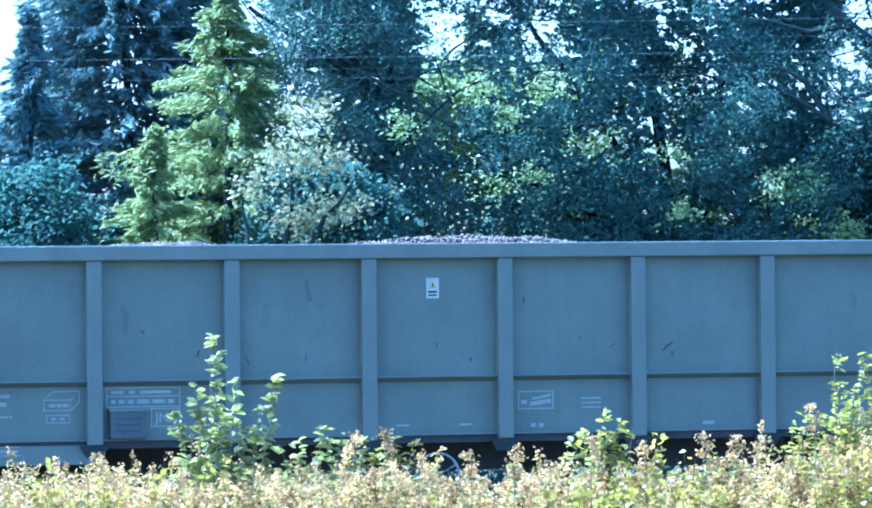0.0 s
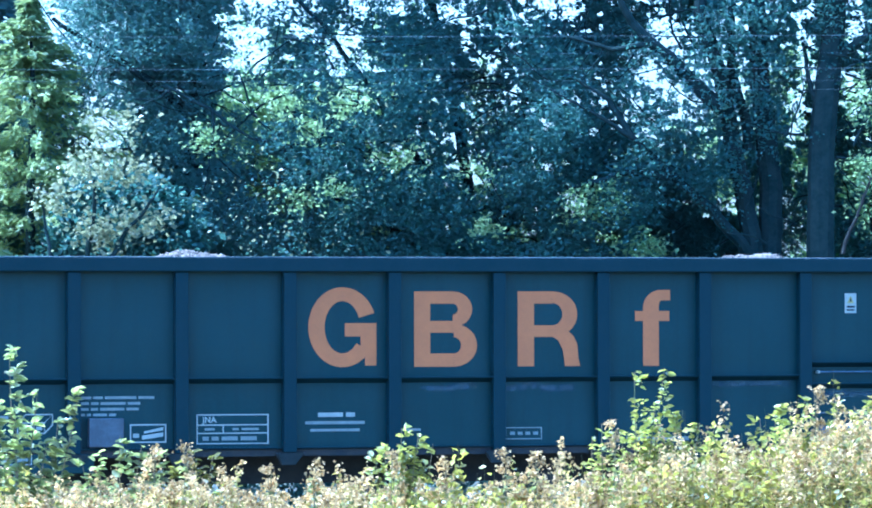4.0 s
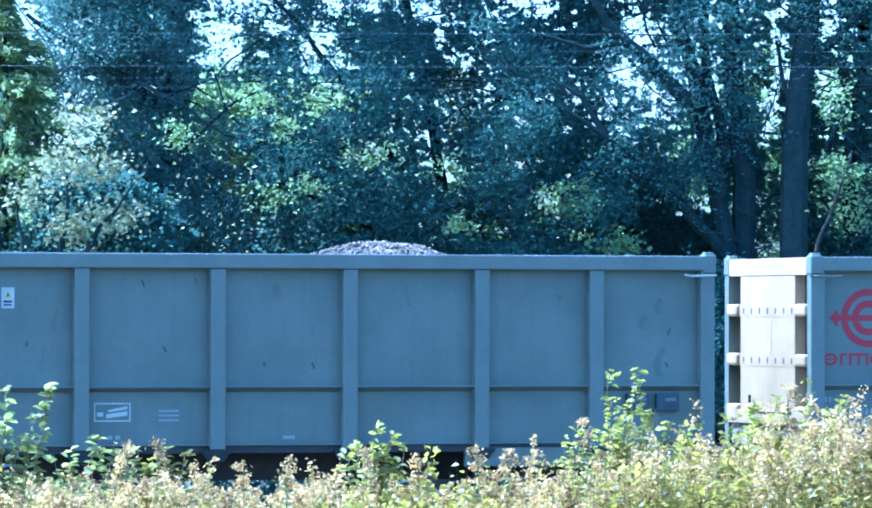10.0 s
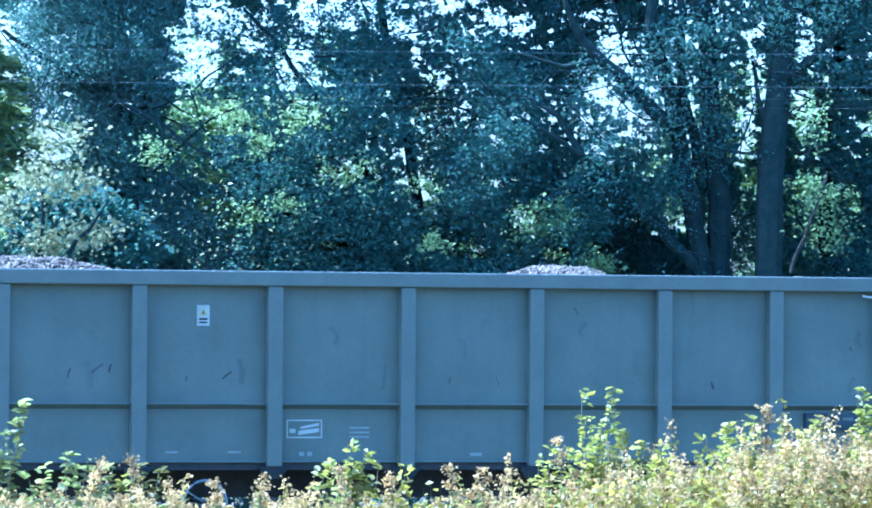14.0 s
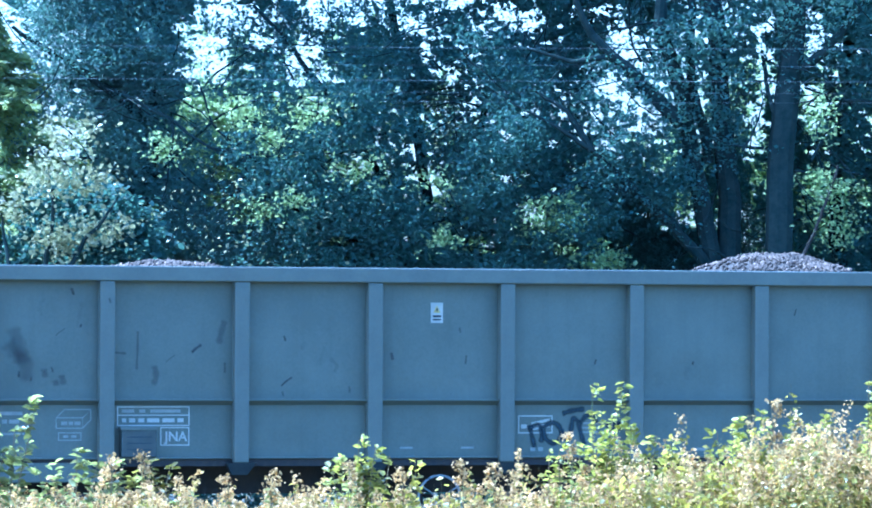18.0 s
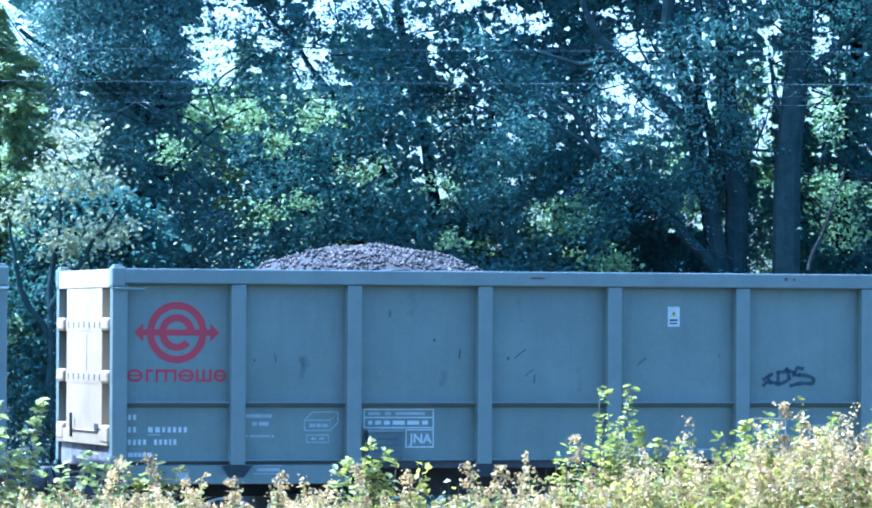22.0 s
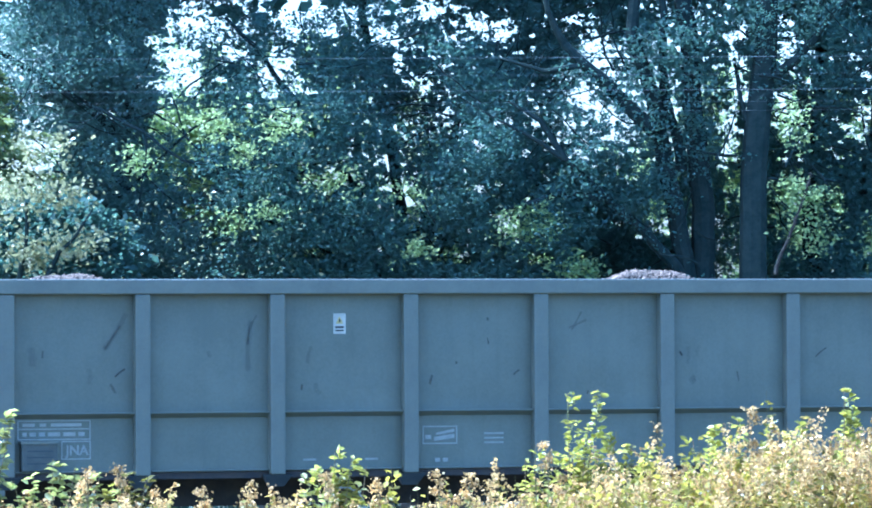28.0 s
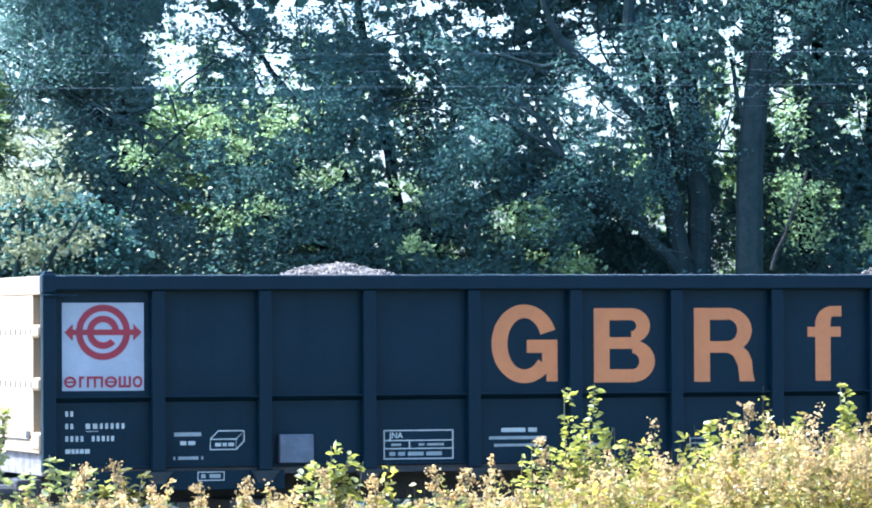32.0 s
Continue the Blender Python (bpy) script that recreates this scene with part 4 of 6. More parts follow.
def stone_load(heaps, seed, stone=STONE, tone="pale grey"):
    rng = np.random.default_rng(seed)

    def height(x, y):
        h = 2.72 + 0 * x
        for c, top, half in heaps:
            q = ((x - c) / (half * 1.18)) ** 2 + ((y - WIDE / 2) / 1.45) ** 2
            h = np.maximum(h, 2.85 + (top - 2.89) * np.clip(1 - q, 0, 1) ** 0.75)
        return h + 0.02 * np.sin(x * 9.1 + seed) * np.sin(y * 7.3)
    load = new("stone_load")
    xs, ys = np.meshgrid(np.linspace(0.16, LONG - 0.16, 90), np.linspace(0.15, WIDE - 0.15, 20))
    v = np.stack([xs, ys, height(xs, ys)], 2).reshape(-1, 3)
    i = (np.arange(89)[None] + np.arange(19)[:, None] * 90).ravel()[:, None]
    # bulk coloured darker than the loose stones, as the shade between them
    piece("load_bulk", cloud_mesh("load_bulk", v, np.concatenate([i, i + 1, i + 91, i + 90], 1), STONEBED), load)
    n = 4600
    x = np.concatenate([rng.normal(c, half * 0.42, n // 2) for c, _, half in heaps]).clip(0.2, LONG - 0.2)
    y = rng.uniform(0.2, WIDE - 0.2, len(x))
    n = len(x)
    p = np.stack([x, y, height(x, y) + 0.01], 1)
    base = np.array([(1, 0, 0), (-1, 0, 0), (0, 1, 0), (0, -1, 0), (0, 0, 0.8), (0, 0, -0.8)], float)
    q = base[None] * rng.uniform(0.012, 0.034, (n, 1, 1)) * rng.uniform(0.6, 1.3, (n, 6, 1))
    a = rng.normal(size=(n, 3, 3))
    q = q @ np.linalg.qr(a)[0] + p[:, None]
    f = np.array([(0, 2, 4), (2, 1, 4), (1, 3, 4), (3, 0, 4), (2, 0, 5), (1, 2, 5), (3, 1, 5), (0, 3, 5)])
    f = (f[None] + np.arange(n)[:, None, None] * 6).reshape(-1, 3)
    piece("stone_surface", cloud_mesh("stone_surface", q.reshape(-1, 3), f, stone), load)["kind"] = "stuff"
    return tagged(load, "heaped load of crushed " + tone + " stone in the wagon", "stone load", "stone loads")


WAGONS, LOADS, WHEELSETS = [], [], []
grey_one, _ = wagon(GREYPOSTS, GREY, GREYTRIM, False)
navy_one, _ = wagon(NAVYPOSTS, NAVY, NAVYTRIM, True)
worn_one, _ = wagon(NAVYPOSTS, OLDHAZENAVY, OLDHAZENAVYTRIM, True)
NOTES = ("", "", ", sprayed tags", "", "", ", black tag", ", white tags", ", wine graffiti", "", "")
for k in range(10):
    first = {1: worn_one, 9: navy_one}.get(k, grey_one)
    used = [o for o in WAGONS if o["kind_of"] == first.name]
    w = first if not used else None
    WAGONS.append(w or first)
    if w is None:
        WAGONS[k] = copy_thing(first, pose(0, 0, 0))
    WAGONS[k]["kind_of"] = first.name
for k, w in enumerate(WAGONS):
    w.location.x = RUN[0][1] - PITCH * k
    del w["kind_of"]
    WHEELSETS.append([o for o in w.children if o.name.startswith("wheelset")])
    if k in (1, 9):
        tagged(w, "dark blue bogie box wagon with orange shapes" + (", rubbed paint" if k == 1 else ", clean paint"), "freight wagon", "wagons of the train")
        marks_navy(w, k == 1)
    else:
        tagged(w, "blue-grey ribbed steel box wagon with a red roundel" + NOTES[k], "freight wagon", "wagons of the train")
        marks_grey(w, k in (0, 2, 8), random.Random(k + 11))
    if k == 6:      # rust showing on the top rail
        rng = random.Random(66)
        for x, n, h in ((8.71, 0.12, 0.05), (11.13, 0.12, 0.1), (11.46, 0.14, 0.06), (6.9, 0.05, 0.05), (7.0, 0.03, 0.04), (9.6, 0.05, 0.07), (4.2, 0.2, 0.03)):
            z = 3.04 + rng.random() * 0.03
            pts = [(x + n * (0.5 + 0.5 * math.cos(a) * rng.uniform(0.7, 1)), z + h * (0.5 + 0.5 * math.sin(a) * rng.uniform(0.6, 1))) for a in [j * 0.63 for j in range(10)]]
            part("rust_patch", prism(bmesh.new(), pts, -0.0145, -0.0125), RUST, w, "dark rust patch")
    LOADS.append(stone_load(HEAPS[k], k, DARKSTONE, "brownish grey") if k in (2, 5, 6, 7, 8) else stone_load(HEAPS[k], k))
    LOADS[k].location.x = w.location.x

GRAFFITI = []
GRAFFITI.append((2, 0.045, BLACK, 0.9, "black sprayed tag", (
    ((5.26, 1.7), (5.31, 1.58), (5.37, 1.51)),
    ((5.26, 1.71), (5.45, 1.7), (5.55, 1.64), (5.45, 1.56), (5.37, 1.55)),
    ((5.55, 1.64), (5.73, 1.65)),
    ((5.56, 1.63), (5.59, 1.46), (5.7, 1.45)),
    ((5.57, 1.53), (5.69, 1.56)),
    ((5.74, 1.63), (5.82, 1.45), (5.83, 1.61)),
    ((5.83, 1.61), (5.9, 1.42)),
    ((5.89, 1.72), (5.93, 1.43)),
    ((6.13, 1.68), (5.95, 1.53), (6.04, 1.39)))))
GRAFFITI.append((2, 0.04, BLACK, 0.85, "black sprayed tag", (
    ((6.04, 1.66), (6.41, 1.69)),
    ((6.21, 1.68), (6.17, 1.46)),
    ((6.25, 1.66), (6.31, 1.42)),
    ((5.59, 1.34), (5.76, 1.37), (5.93, 1.34)),
    ((6.12, 1.32), (6.29, 1.39), (6.44, 1.4)),
    ((6.17, 1.8), (6.19, 1.73)))))
GRAFFITI.append((2, 0.03, SPRAY, 0.45, "thin faded white tag", (
    ((4.15, 1.72), (4.13, 1.43)),
    ((4.45, 1.66), (4.46, 1.42)),
    ((4.2, 1.59), (4.31, 1.62), (4.37, 1.53), (4.23, 1.51)),
    ((4.23, 1.52), (4.45, 1.52)),
    ((4.67, 1.61), (4.62, 1.47)),
    ((4.76, 1.69), (4.9, 1.71), (4.92, 1.55), (4.67, 1.54)),
    ((4.78, 1.54), (4.98, 1.52), (5.03, 1.44)))))
GRAFFITI.append((5, 0.05, BLACK, 0.95, "black sprayed tag", (
    ((6.74, 1.58), (6.79, 1.38)),
    ((6.74, 1.56), (6.83, 1.61), (6.87, 1.54), (6.86, 1.43)),
    ((6.87, 1.56), (6.97, 1.63), (7.05, 1.59), (7.08, 1.48), (7, 1.4), (6.9, 1.45), (6.88, 1.56)),
    ((7.07, 1.54), (7.15, 1.43), (7.18, 1.59), (7.19, 1.67), (7.25, 1.63), (7.28, 1.48), (7.31, 1.41)),
    ((7.27, 1.62), (7.34, 1.7), (7.41, 1.69), (7.43, 1.62)),
    ((7.09, 1.71), (7.19, 1.74), (7.3, 1.75)),
    ((7.55, 1.59), (7.71, 1.61)),
    ((7.6, 1.53), (7.71, 1.6)))))
GRAFFITI.append((6, 0.034, BLACK, 1, "small black sprayed tag", (
    ((6.73, 2.07), (6.83, 2.13)),
    ((6.73, 2.01), (6.78, 2.06), (6.89, 2.03)),
    ((6.78, 2.11), (6.81, 2.03)),
    ((6.89, 2.15), (6.89, 2.02)),
    ((6.89, 2.15), (6.97, 2.15), (6.99, 2.18)),
    ((6.89, 2.02), (6.97, 2.05), (7.02, 2.09)),
    ((6.98, 2.19), (7.01, 2.09)),
    ((7.01, 2.16), (7.08, 2.14), (7.09, 2.2), (7.16, 2.18)),
    ((7.05, 2.12), (7.2, 2.12), (7.28, 2.08), (7.27, 2.03), (7.14, 2.04), (7.02, 2.01)))))
GRAFFITI.append((6, 0.085, SPRAY, 0.7, "blurred white sprayed letters", (
    ((9.33, 2.11), (9.41, 2.07), (9.47, 1.97), (9.56, 1.89)),
    ((9.36, 2.14), (9.52, 2.18), (9.66, 2.27)),
    ((9.38, 1.91), (9.5, 1.95), (9.58, 2.06)),
    ((9.84, 2.25), (9.75, 2.16), (9.72, 2.03), (9.79, 1.91), (9.9, 1.91), (9.96, 2.03), (9.95, 2.16), (9.86, 2.25)),
    ((10.34, 2.03), (10.31, 2.14), (10.22, 2.17), (10.14, 2.14), (10.11, 2.06), (10.19, 1.95), (10.26, 1.84), (10.27, 1.73), (10.17, 1.72), (10.09, 1.79), (10.07, 1.92)))))
GRAFFITI.append((6, 0.07, SPRAY, 0.75, "blurred white sprayed letters", (
    ((9.66, 1.72), (9.53, 1.66), (9.43, 1.65), (9.47, 1.57), (9.55, 1.49), (9.64, 1.4)),
    ((9.46, 1.43), (9.55, 1.48), (9.67, 1.57)),
    ((9.84, 1.69), (9.75, 1.6), (9.73, 1.46), (9.81, 1.37), (9.92, 1.38), (9.97, 1.49), (9.96, 1.62), (9.86, 1.69)),
    ((10.28, 1.51), (10.27, 1.61), (10.17, 1.66), (10.07, 1.61), (10.1, 1.53), (10.19, 1.46), (10.21, 1.38), (10.14, 1.32), (10.08, 1.36), (10.09, 1.43), (10.14, 1.47)))))
GRAFFITI.append((6, 0.075, SPRAY, 0.75, "blurred white sprayed letters", (
    ((10.79, 2.25), (10.7, 2.17), (10.69, 2.03), (10.71, 1.92)),
    ((10.79, 2.25), (10.87, 2.17), (10.9, 2.06), (10.82, 1.98), (10.69, 1.91), (10.88, 1.91)),
    ((10.93, 2.1), (11.01, 2.11)),
    ((11.04, 2.25), (11.07, 2.17), (11.09, 2.14)),
    ((11.07, 2.2), (11.19, 2.22), (11.26, 2.31)),
    ((11.24, 2.2), (11.23, 2.06), (11.33, 1.92), (11.42, 1.98), (11.43, 2.14), (11.36, 2.17)),
    ((11.39, 1.7), (11.45, 1.61), (11.52, 1.58), (11.56, 1.68), (11.53, 1.77)))))
GRAFFITI.append((7, 0.3, WINE, 0.3, "thin wine red spray mist", (
    ((3.92, 2.22), (4.16, 2.39), (4.49, 2.35), (4.71, 2.4), (4.98, 2.27)),
    ((5.15, 2.2), (5.42, 2.3), (5.64, 2.14), (5.89, 2.28), (6.09, 2.14), (6.31, 2.28), (6.65, 2.24)),
    ((6.65, 2.28), (6.87, 2.23), (7.15, 2.31), (7.27, 2.17), (7.55, 2.25)),
    ((6.59, 1.74), (6.87, 1.66), (6.98, 1.41)))))
GRAFFITI.append((7, 0.1, WINE, 0.95, "large wine red outlined graffiti", (
    ((3.92, 2.19), (4, 2.33), (4.19, 2.39), (4.38, 2.35), (4.5, 2.19), (4.54, 2.08)),
    ((4.11, 1.93), (4.16, 2.02), (4.35, 2.07), (4.53, 2.05), (4.64, 1.93), (4.67, 1.73), (4.61, 1.54), (4.5, 1.42), (4.35, 1.4), (4.19, 1.53), (4.08, 1.71)),
    ((4.52, 2.19), (4.57, 2.35), (4.71, 2.41), (4.9, 2.35), (5.01, 2.19), (4.95, 2.03), (4.82, 1.95), (4.68, 1.96), (4.55, 2.07)),
    ((4.76, 2.27), (4.75, 2.13), (4.76, 2.05)),
    ((4.71, 1.89), (4.68, 1.6), (4.73, 1.41), (4.9, 1.33)),
    ((4.98, 1.95), (5.06, 1.95)),
    ((5.06, 1.92), (5.2, 1.73), (5.23, 1.54), (5.14, 1.41)))))
GRAFFITI.append((7, 0.1, WINE, 0.9, "large wine red outlined graffiti", (
    ((5.12, 2.16), (5.23, 2.27), (5.39, 2.28), (5.56, 2.21), (5.65, 2.08), (5.78, 1.99), (5.86, 1.88), (5.84, 1.78), (5.78, 1.67), (5.84, 1.51), (5.78, 1.37), (5.59, 1.35), (5.25, 1.32)),
    ((5.12, 1.92), (5.26, 2.01), (5.42, 2.05), (5.56, 1.98), (5.65, 1.83)),
    ((5.67, 2.05), (5.73, 2.18), (5.84, 2.26), (5.95, 2.26), (6.05, 2.18), (6.09, 2.02), (6.1, 1.86)),
    ((6.1, 2.04), (6.16, 2.18), (6.28, 2.28), (6.42, 2.29)))))
GRAFFITI.append((7, 0.085, WINE, 0.95, "large wine red outlined graffiti", (
    ((5.3, 1.86), (5.32, 1.65), (5.28, 1.51)),
    ((5.32, 1.78), (5.53, 1.74), (5.61, 1.75), (5.56, 1.67)),
    ((5.35, 1.67), (5.45, 1.51)),
    ((5.95, 1.67), (6.03, 1.75), (6.17, 1.74), (6.23, 1.67), (6.11, 1.56), (5.97, 1.63)),
    ((6.23, 1.64), (6.37, 1.72), (6.51, 1.77), (6.65, 1.82)),
    ((6.14, 1.56), (6.23, 1.42), (6.25, 1.29)),
    ((6.62, 2.12), (6.51, 2.07), (6.39, 2.01)),
    ((6.39, 1.93), (6.53, 1.9), (6.65, 1.82)))))
GRAFFITI.append((7, 0.1, WINE, 1, "thick wine red sprayed word", (
    ((6.68, 2.23), (6.73, 2.09), (6.79, 1.99), (6.9, 1.9), (6.98, 1.93), (7, 2.02), (6.9, 2.04), (6.96, 2.15), (6.87, 2.23), (6.73, 2.26)),
    ((6.96, 2.04), (7.04, 2.07), (7.15, 2.09), (7.24, 2.17), (7.21, 2.28), (7.13, 2.29), (7.04, 2.2), (7.03, 2.09), (7.07, 1.97), (7.18, 1.91), (7.27, 1.96)),
    ((7.28, 2.04), (7.35, 2.07), (7.49, 2.08), (7.55, 2.01), (7.49, 1.91), (7.38, 1.91), (7.3, 1.97)),
    ((7.31, 2.15), (7.55, 2.17)),
    ((7.6, 2.31), (7.6, 2.12), (7.6, 1.87)))))
GRAFFITI.append((7, 0.095, WINE, 0.95, "thick wine red sprayed word", (
    ((7.85, 2.08), (7.94, 2.19), (7.96, 2.32)),
    ((7.63, 1.95), (7.88, 1.96), (8.05, 1.92), (8.19, 1.83)),
    ((8.09, 2.05), (8.11, 1.92), (8.16, 1.84)),
    ((7.61, 1.98), (7.74, 2.08)))))
GRAFFITI.append((2, 0.014, SCRATCH, 0.45, "long dark scrapes", (
    ((6.12, 2.49), (6.09, 2.14), (6.14, 1.98)),
    ((5.98, 2.46), (6.23, 2.47)),
    ((6.03, 2.3), (6.02, 2.06)),
    ((7.07, 2.7), (7.14, 2.1)),
    ((8.9, 2.78), (8.84, 2.34)),)))
GRAFFITI.append((5, 0.07, BLACK, 0.8, "round dark spray blot", (
    ((11.99, 2.29), (12.04, 2.24), (12.08, 2.28)),
    ((12, 2.24), (12.07, 2.3)),)))
GRAFFITI.append((5, 0.13, SCRATCH, 0.3, "smeared dark dirt", (
    ((1.53, 2.51), (1.58, 2.35), (1.63, 2.21)),
    ((1.61, 2.29), (1.66, 2.17), (1.64, 2.05)),
    ((1.48, 2.37), (1.55, 2.29), (1.59, 2.23)))))
GRAFFITI.append((5, 0.06, SCRATCH, 0.35, "smeared dark dirt", (
    ((2.92, 2.16), (2.94, 2.08), (2.91, 2)),
    ((3.61, 2.6), (3.58, 2.5), (3.56, 2.4)),
    ((1.94, 2.02), (1.95, 1.99)),
    ((2, 2.07), (2.02, 2)),
    ((1.83, 2.13), (1.84, 2.07)),
    ((0.43, 2.01), (0.43, 1.96)),
    ((0.3, 2.11), (0.33, 1.99)))))
GRAFFITI.append((5, 0.022, SCRATCH, 0.4, "thin dark scrapes", (
    ((2.75, 2.5), (2.75, 2.34), (2.74, 2.14)),
    ((2.53, 2.3), (2.63, 2.29)),
    ((3.62, 2.2), (3.62, 2.11)),
    ((4.2, 1.92), (4.21, 1.88)),
    ((4.88, 1.97), (4.88, 1.92)),
    ((2.44, 2.82), (2.45, 2.78)))))
GRAFFITI.append((8, 0.05, SCRATCH, 0.2, "long dark scrapes", (
    ((3.62, 2.8), (3.55, 2.66), (3.41, 2.46)),
    ((4.87, 2.72), (4.84, 2.5), (4.84, 2.25)),
    ((1.49, 2.54), (1.46, 2.4), (1.45, 2.27)))))
GRAFFITI.append((8, 0.02, SCRATCH, 0.3, "long dark scrapes", (
    ((3.56, 2.68), (3.48, 2.56), (3.41, 2.46)),
    ((4.93, 2.78), (4.86, 2.68), (4.84, 2.5)),
    ((8.28, 2.81), (8.18, 2.63)),
    ((8.15, 2.65), (8.33, 2.73)))))
GRAFFITI.append((2, 0.028, SPRAY, 0.4, "thin faded white tag", (
    ((8.3, 1.59), (8.32, 1.7), (8.22, 1.71), (8.13, 1.67), (8.12, 1.59), (8.3, 1.59)),
    ((8.44, 1.7), (8.38, 1.51), (8.36, 1.37)),
    ((8.55, 1.56), (8.61, 1.66), (8.66, 1.53), (8.73, 1.67), (8.87, 1.68)),
    ((8.89, 1.54), (8.75, 1.51), (8.68, 1.56), (8.7, 1.64)),
    ((9.52, 1.6), (9.6, 1.68), (9.69, 1.63), (9.64, 1.54)),
    ((9.86, 1.7), (9.86, 1.41)))))
for k, width, mat, opacity, label, strokes in GRAFFITI:
    graffiti(WAGONS[k], strokes, width, mat, opacity, label)

# ---- the row of trees behind the line; u runs along the row, d is the distance out from the platform ----
OUT, ALONG = Vector((math.sin(radians(17.03)), math.cos(radians(17.03)), 0)), Vector((math.cos(radians(17.03)), -math.sin(radians(17.03)), 0))


def spot(u, d, z):
    return Vector((EYE.x, EYE.y, 0)) + OUT * d + ALONG * u + Vector((0, 0, z))


def spots(u, d, z):
    o, a = np.array(OUT), np.array(ALONG)
    return np.array((EYE.x, EYE.y, 0)) + np.outer(d, o) + np.outer(u, a) + np.outer(z, (0, 0, 1))


# gaps in each crown where the sky shows: along the row and height at d = 58, half width, half height
GAPS_HANGING = (
    (-2.62, 6.41, 0.19, 0.15), (-3.03, 6.2, 0.12, 0.1), (-2.76, 5.97, 0.2, 0.29), (-2.55, 5.73, 0.19, 0.16),
    (-2.89, 5.66, 0.24, 0.1), (-2.03, 6.03, 0.16, 0.07), (-1.57, 5.82, 0.19, 0.24), (-1.38, 5.93, 0.11, 0.17),
    (-1.28, 5.64, 0.12, 0.14), (-1.64, 5.55, 0.16, 0.08), (-1.41, 6.57, 0.09, 0.2), (-1.28, 6.28, 0.1, 0.14),
    (-3.57, 5.29, 0.12, 0.1), (-3.39, 5.25, 0.07, 0.04), (-0.85, 6.3, 0.1, 0.07), (-1.03, 5.55, 0.05, 0.06),
    (-0.1, 6.57, 0.05, 0.1), (-0.17, 6.23, 0.16, 0.14))
GAPS_MIDDLE = (
    (0.41, 6.56, 0.19, 0.14), (0.95, 6.36, 0.24, 0.14), (1.26, 6.29, 0.16, 0.14), (0.8, 6.19, 0.09, 0.06),
    (1.46, 6.05, 0.1, 0.07), (-0.0, 5.91, 0.1, 0.12), (0.11, 5.68, 0.09, 0.06), (0.31, 5.65, 0.1, 0.14),
    (0.6, 5.32, 0.1, 0.04), (-0.38, 5.48, 0.07, 0.06), (1.32, 5.2, 0.12, 0.1), (1.69, 5.2, 0.08, 0.09),
    (1.86, 4.96, 0.08, 0.1), (1.01, 4.89, 0.09, 0.06), (1.57, 4.81, 0.12, 0.04), (-0.21, 4.76, 0.12, 0.07),
    (-0.04, 4.65, 0.08, 0.04), (-0.2, 4.39, 0.08, 0.06), (0.02, 4.21, 0.11, 0.08), (0.97, 4.37, 0.17, 0.07),
    (0.68, 4.44, 0.07, 0.03), (-0.62, 4.85, 0.07, 0.07))
GAPS_FAN = (
    (2.38, 6.11, 0.19, 0.19), (2.11, 6.45, 0.15, 0.12), (2.5, 5.89, 0.1, 0.1), (2.2, 5.49, 0.2, 0.17),
    (2.39, 5.33, 0.18, 0.15), (2.07, 5.13, 0.07, 0.1), (2.52, 4.99, 0.1, 0.06), (3.21, 5.63, 0.04, 0.2),
    (3.19, 5.37, 0.03, 0.15), (3.36, 5.19, 0.045, 0.24), (3.0, 5.26, 0.03, 0.11), (4.15, 6.24, 0.14, 0.12),
    (4.14, 5.87, 0.14, 0.16), (4.17, 5.53, 0.16, 0.22), (3.98, 5.21, 0.16, 0.15), (4.04, 4.87, 0.1, 0.2),
    (4.64, 6.41, 0.14, 0.13), (4.76, 6.05, 0.18, 0.2), (4.6, 5.39, 0.09, 0.26), (5.57, 5.96, 0.1, 0.06),
    (5.67, 5.76, 0.08, 0.07), (2.68, 3.93, 0.1, 0.05), (3.13, 3.88, 0.16, 0.09), (3.55, 3.85, 0.03, 0.1))
GAPS_CONIFER = (
    (-7.8, 6.01, 0.29, 0.71), (-5.1, 6.14, 0.18, 0.16), (-5.03, 5.61, 0.12, 0.15), (-4.95, 5.32, 0.07, 0.17))
OPENINGS = GAPS_HANGING + GAPS_MIDDLE + GAPS_FAN + GAPS_CONIFER

# thin places in the front foliage through which the sun-tinted thicket shows
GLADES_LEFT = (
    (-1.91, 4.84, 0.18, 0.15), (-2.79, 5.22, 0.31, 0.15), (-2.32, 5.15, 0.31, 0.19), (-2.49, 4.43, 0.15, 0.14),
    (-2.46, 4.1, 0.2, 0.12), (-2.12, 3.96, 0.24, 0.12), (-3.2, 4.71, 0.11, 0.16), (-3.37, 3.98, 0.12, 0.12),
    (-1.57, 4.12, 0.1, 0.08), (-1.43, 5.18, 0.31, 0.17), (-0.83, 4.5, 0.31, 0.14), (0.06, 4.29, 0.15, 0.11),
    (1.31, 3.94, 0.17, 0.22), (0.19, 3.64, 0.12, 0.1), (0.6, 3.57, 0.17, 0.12))
